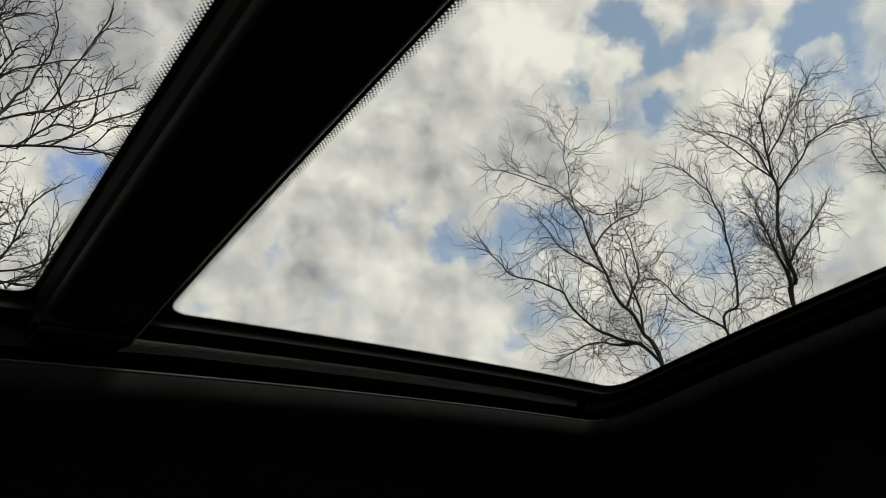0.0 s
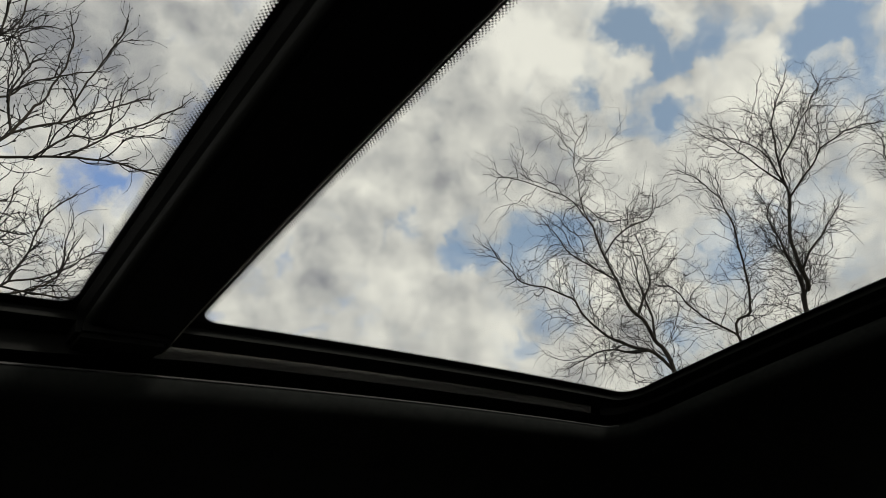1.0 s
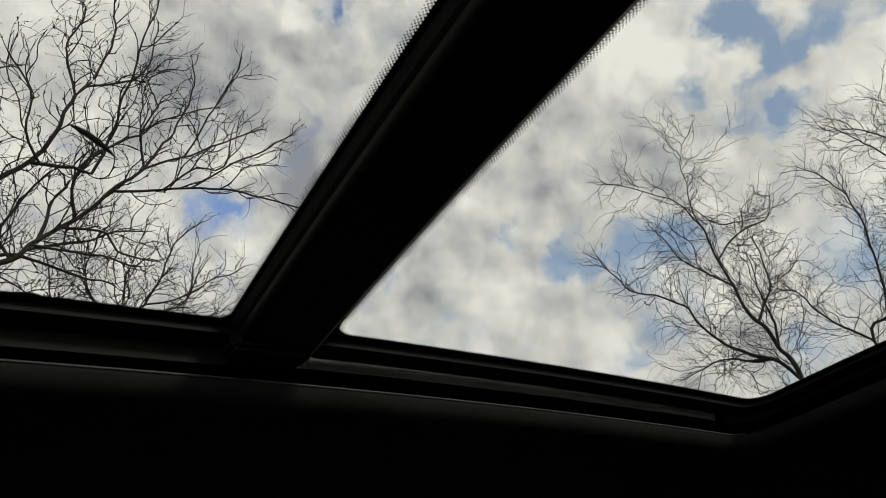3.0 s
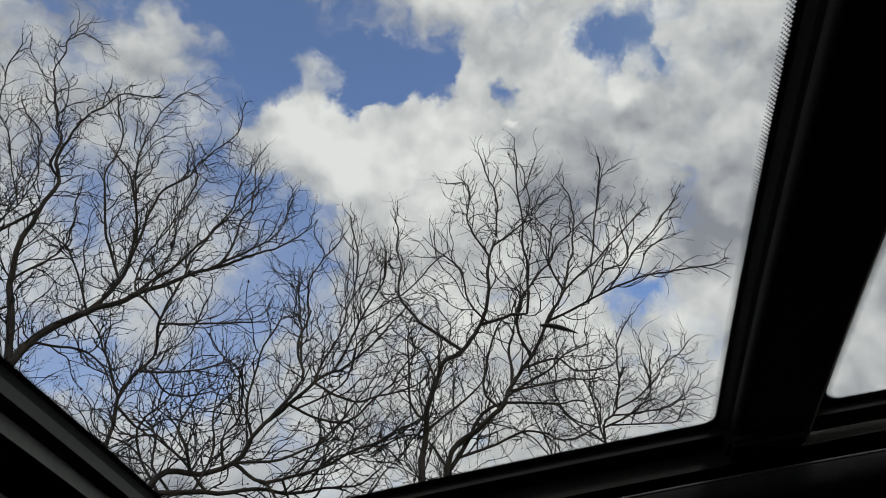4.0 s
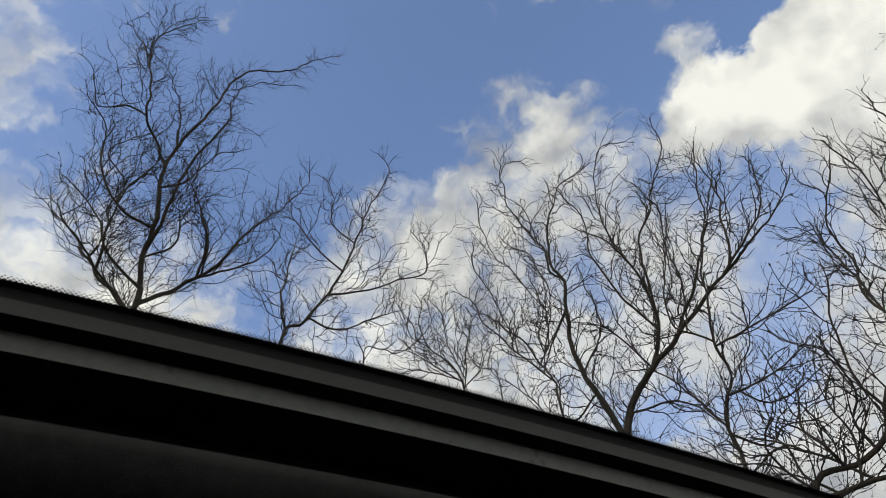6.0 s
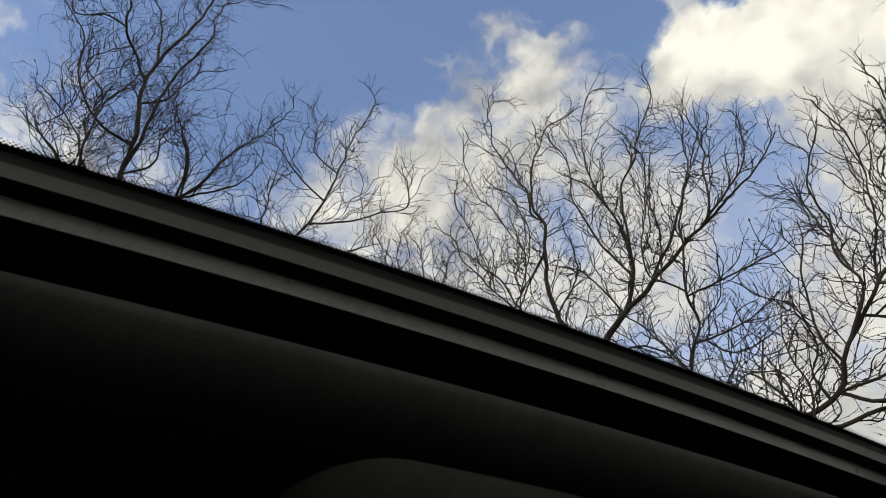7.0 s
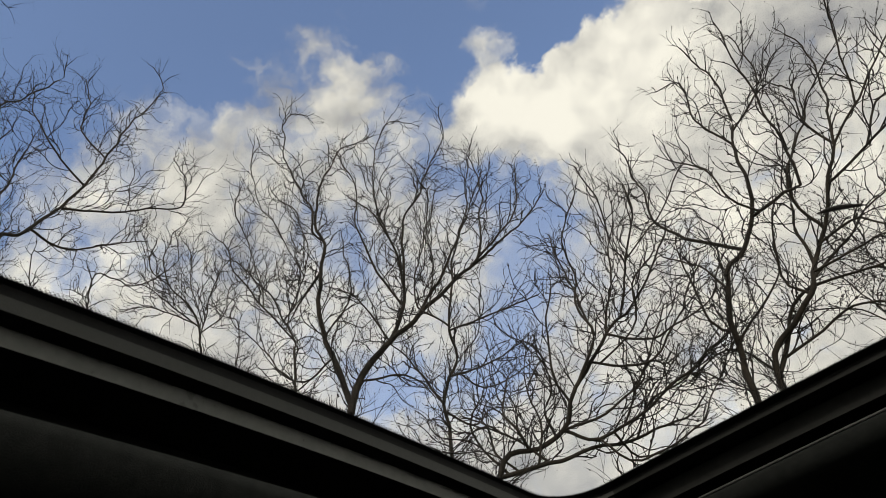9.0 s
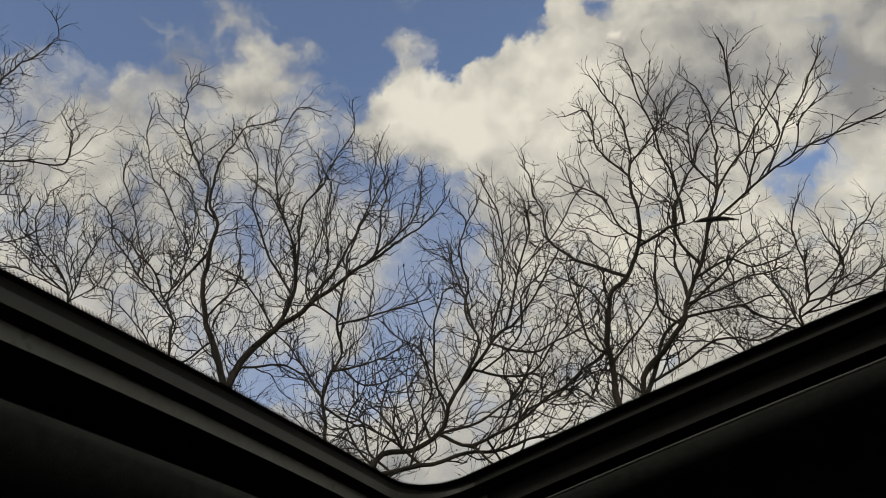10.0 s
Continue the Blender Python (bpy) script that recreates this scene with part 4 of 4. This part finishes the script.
limb(t, 0.017, (-0.11, -0.19, 6.69), (-0.30, -0.42, 7.00), (-0.48, -0.62, 7.15), (-0.62, -0.78, 7.05))
limb(t, 0.017, (0.26, 0.40, 6.57), (0.10, 0.36, 7.07), (0.08, 0.50, 7.55), (0.11, 0.71, 7.57))
grow(t, size=1.15, thick=1.1)

t = willow((-5.98, 1.08), "leaning bare willow with upright twigs", 17)
limb(t, 0.040, (0.06, 0.02, 6.04), (0.06, 0.28, 6.53), (0.04, 0.55, 7.16), (0.14, 0.69, 7.55), (0.22, 0.83, 8.21), (0.16, 0.94, 8.76), (0.17, 1.16, 9.43), (0.27, 1.23, 9.86), (0.25, 1.07, 10.24))
limb(t, 0.020, (0.22, 0.54, 7.08), (0.21, 0.99, 7.27), (0.16, 1.46, 7.64), (0.34, 1.70, 7.64), (0.44, 1.69, 7.98), (0.26, 1.56, 8.58))
limb(t, 0.022, (-0.18, -0.30, 6.17), (-0.04, -0.11, 6.40), (0.11, -0.04, 6.60), (-0.01, 0.01, 7.25), (-0.11, 0.07, 8.12))
limb(t, 0.014, (0.20, 0.76, 7.96), (0.01, 0.47, 8.47), (-0.08, 0.52, 9.12), (-0.22, 0.41, 9.77))
limb(t, 0.013, (0.05, 0.25, 6.60), (0.05, 0.60, 6.53), (0.10, 1.06, 6.77), (0.13, 1.41, 7.07))
limb(t, 0.013, (0.17, 0.66, 7.50), (0.15, 0.35, 7.68), (0.13, 0.00, 8.06), (0.17, -0.16, 8.52))
grow(t, gap=0.066, size=1.1, thick=0.92)

t = willow((-6.29, -0.45), "tall bare willow with pale lit bark", 18)
limb(t, 0.056, (0.04, 0.03, 6.24), (-0.05, -0.02, 6.80), (-0.03, -0.10, 7.21), (0.06, -0.10, 7.72), (0.03, -0.22, 8.48), (-0.04, -0.25, 9.15), (0.01, -0.19, 9.55), (0.07, -0.06, 10.03), (-0.02, 0.11, 10.99), (-0.07, 0.12, 11.46), (0.00, 0.36, 12.12), (-0.01, 1.02, 12.73), (-0.13, 1.48, 13.74), (-0.17, 1.96, 14.43))
limb(t, 0.024, (0.11, -0.29, 8.95), (-0.06, -0.51, 9.54), (-0.03, -0.69, 9.78), (0.16, -0.77, 9.89), (0.10, -0.86, 10.50), (-0.05, -1.10, 11.45), (0.06, -1.14, 11.91), (0.18, -0.93, 12.29), (0.01, -0.58, 13.33))
limb(t, 0.026, (-0.09, -0.10, 7.27), (0.10, -0.03, 7.68), (0.07, -0.02, 8.33), (-0.11, 0.02, 9.16), (-0.05, 0.17, 9.85), (0.10, 0.31, 10.29), (-0.01, 0.27, 11.03), (-0.15, 0.41, 11.88), (-0.02, 0.72, 12.07), (0.04, 1.18, 12.19))
limb(t, 0.026, (0.09, 0.04, 6.33), (-0.11, 0.32, 6.85), (-0.11, 0.64, 7.29), (0.06, 0.84, 7.63), (-0.02, 1.02, 8.26), (-0.21, 1.40, 9.07), (-0.12, 1.70, 9.71), (0.02, 1.69, 9.98))
limb(t, 0.029, (0.03, -0.26, 6.29), (-0.11, -0.56, 6.96), (-0.30, -1.29, 7.95))
limb(t, 0.024, (0.08, -0.69, 6.78), (0.22, -0.56, 7.81), (0.33, -0.29, 8.59))
limb(t, 0.015, (0.17, -1.10, 11.28), (0.11, -1.15, 11.96), (-0.00, -0.94, 12.94), (-0.13, -0.63, 13.64))
limb(t, 0.017, (0.11, -0.19, 9.38), (-0.07, -0.41, 10.59), (-0.03, -0.64, 10.93), (0.15, -0.64, 11.02))
limb(t, 0.019, (-0.00, 0.61, 7.17), (0.13, 0.51, 7.70), (0.40, 0.03, 8.46))
limb(t, 0.019, (0.01, -0.03, 6.66), (-0.03, -0.43, 7.04), (-0.07, -0.66, 7.55), (-0.09, -0.99, 8.00), (-0.08, -1.32, 8.24))
limb(t, 0.017, (0.01, -0.13, 7.66), (0.13, -0.52, 7.72), (0.27, -0.85, 8.11), (0.39, -1.05, 8.80), (0.55, -1.37, 9.08))
limb(t, 0.014, (0.14, -0.67, 9.56), (-0.03, -1.05, 9.98), (0.02, -1.36, 9.73), (0.21, -1.57, 10.17))
limb(t, 0.015, (0.01, -0.13, 7.16), (-0.07, 0.19, 7.62), (-0.14, 0.17, 8.23), (-0.21, 0.37, 8.94))
limb(t, 0.014, (0.02, -0.22, 8.39), (0.10, 0.07, 8.62), (0.19, 0.27, 9.17), (0.30, 0.64, 9.45))
limb(t, 0.030, (-0.02, -0.85, 6.79), (0.12, -0.71, 6.93), (0.09, -0.64, 7.42), (-0.04, -0.67, 7.92), (0.00, -0.52, 8.31), (0.12, -0.42, 8.54), (0.03, -0.33, 9.03))
limb(t, 0.014, (0.16, -1.05, 11.10), (-0.01, -1.27, 11.70), (0.03, -1.62, 12.27))
limb(t, 0.016, (0.06, 0.59, 7.09), (-0.16, 0.98, 7.61), (-0.15, 1.24, 7.89), (0.02, 1.41, 8.26))
limb(t, 0.013, (-0.13, 0.62, 7.28), (0.06, 0.58, 7.50), (0.04, 0.51, 7.90), (-0.13, 0.30, 8.42), (-0.05, 0.21, 8.58))
limb(t, 0.022, (0.10, -0.16, 6.15), (-0.07, -0.34, 6.59), (-0.04, -0.51, 6.86), (0.16, -0.78, 7.01), (0.11, -1.09, 7.36))
limb(t, 0.016, (-0.02, -1.10, 7.73), (0.15, -0.87, 7.80), (0.12, -0.83, 8.30), (-0.07, -0.71, 8.96), (-0.01, -0.50, 9.12))
limb(t, 0.014, (0.13, -0.65, 7.67), (-0.05, -0.69, 8.38), (-0.01, -0.93, 8.78), (0.16, -0.83, 8.95), (0.08, -0.61, 9.40))
grow(t, gap=0.105, size=1.35, thick=0.88)

t = willow((7.91, 4.25), "spreading bare tree with fine hanging twigs", 19)
limb(t, 0.060, (0.01, 0.01, 3.57), (0.02, 0.14, 4.05), (-0.11, 0.13, 4.27), (-0.21, 0.23, 4.54), (-0.13, 0.36, 5.06), (-0.15, 0.42, 5.45), (-0.29, 0.39, 5.87), (-0.29, 0.45, 6.30), (-0.16, 0.47, 6.82))
limb(t, 0.036, (-0.03, 0.03, 3.63), (-0.17, 0.15, 3.90), (-0.19, 0.44, 4.09), (-0.29, 0.71, 4.35), (-0.49, 0.81, 4.66), (-0.54, 0.90, 4.91), (-0.60, 1.29, 5.26), (-0.78, 1.57, 5.51), (-1.02, 1.75, 6.01))
limb(t, 0.022, (-0.15, 0.34, 5.00), (-0.15, 0.65, 5.38), (-0.49, 0.78, 5.64), (-0.64, 0.89, 6.14))
limb(t, 0.021, (-0.11, 0.20, 4.42), (0.21, 0.04, 5.01), (0.39, 0.12, 5.84))
limb(t, 0.018, (-0.08, 0.20, 3.93), (-0.05, 0.47, 4.00), (-0.42, 0.65, 4.06), (-0.73, 1.05, 3.89))
limb(t, 0.017, (-0.22, 0.39, 6.31), (0.05, 0.32, 6.05), (0.50, -0.10, 6.00))
limb(t, 0.013, (-0.25, 0.45, 6.75), (-0.05, 0.50, 7.29), (0.26, 0.35, 7.93))
limb(t, 0.018, (-0.20, 0.44, 5.92), (-0.19, 0.74, 6.60), (-0.62, 1.03, 6.95), (-0.90, 1.38, 7.18))
limb(t, 0.016, (-0.23, 0.37, 5.40), (-0.21, 0.02, 5.60), (0.22, -0.26, 5.85), (0.36, -0.34, 6.23))
limb(t, 0.018, (-0.03, 0.11, 4.03), (0.12, 0.13, 4.48), (-0.12, 0.07, 4.92), (-0.18, 0.02, 5.23))
grow(t, gap=0.058, size=1.5, rise=0.0, thick=0.85)

t = willow((9.46, 3.15), "dense bare tree with several upright stems", 20)
limb(t, 0.066, (0.14, -0.15, 4.23), (0.13, -0.31, 4.48), (0.01, -0.34, 4.83), (0.12, -0.38, 5.30), (0.27, -0.52, 5.84), (0.17, -0.60, 6.27), (0.14, -0.74, 6.90), (0.35, -0.92, 7.42), (0.46, -1.14, 7.76))
limb(t, 0.036, (0.35, -0.49, 5.84), (0.37, -0.95, 6.17), (0.21, -1.27, 6.30), (0.54, -1.69, 6.45), (0.86, -2.01, 6.46))
limb(t, 0.040, (-0.31, 0.67, 4.07), (-0.18, 0.45, 4.36), (-0.02, 0.37, 4.90), (-0.09, 0.28, 5.40), (-0.17, 0.21, 5.83), (-0.09, 0.36, 6.46), (-0.13, 0.71, 7.00))
limb(t, 0.037, (0.08, -0.26, 4.20), (0.27, -0.33, 4.85), (0.77, -0.95, 5.57))
limb(t, 0.026, (-0.05, 0.73, 4.15), (-0.26, 0.97, 4.43), (-0.56, 1.08, 4.66), (-0.43, 1.31, 5.06), (-0.34, 1.67, 5.40))
limb(t, 0.022, (0.18, -0.63, 6.06), (-0.40, -0.08, 7.04))
limb(t, 0.022, (0.20, -0.72, 6.31), (0.77, -1.50, 7.60))
limb(t, 0.034, (0.17, 0.06, 4.21), (0.11, -0.15, 4.59), (-0.12, -0.28, 5.01), (0.06, -0.20, 5.57), (0.27, -0.19, 6.15))
limb(t, 0.022, (0.01, -0.61, 5.90), (0.09, -0.46, 6.75), (0.17, 0.12, 7.40))
grow(t, gap=0.05, size=1.5, rise=0.02, thick=0.85)

t = willow((9.94, 0.96), "bare tree with thin drooping branches", 21)
limb(t, 0.054, (0.00, -0.00, 4.25), (-0.00, 0.07, 4.79), (-0.04, 0.40, 5.61), (-0.03, 0.36, 6.07))
limb(t, 0.037, (-0.00, 0.07, 4.79), (0.19, 0.11, 5.61), (0.41, -0.08, 6.35))
grow(t, gap=0.058, size=1.5, rise=0.0, thick=0.85)


# ---- a dry sliver lying on the glass ----
def sliver():
    a, b = Vector((-0.0658, 0.3832)), Vector((-0.0380, 0.4031))
    side = Vector((-(b - a).y, (b - a).x)).normalized()
    verts, faces = [], []
    n, k = 14, 6
    for i in range(n + 1):
        f = i / n
        c = a.lerp(b, f) + side * (-0.0007 * math.sin(math.pi * f))
        r = 0.0005 + 0.0022 * math.sin(math.pi * min(1, f * 1.05)) ** 0.8 * (1.15 - 0.4 * f)
        z = roof_z(c.x, c.y) + 0.0024 + r * 0.6
        for s in range(k):
            g = math.tau * s / k
            q = c + side * r * math.cos(g)
            verts.append((q.x, q.y, z + r * 0.6 * math.sin(g)))
    for i in range(n):
        for s in range(k):
            t2 = (s + 1) % k
            faces.append((i * k + s, i * k + t2, (i + 1) * k + t2, (i + 1) * k + s))
    return tagged(mesh_object("leaf_sliver", verts, faces, HUSK, smooth=True), "thin dry curved leaf sliver lying on the front sunroof glass", "leaf")


sliver()
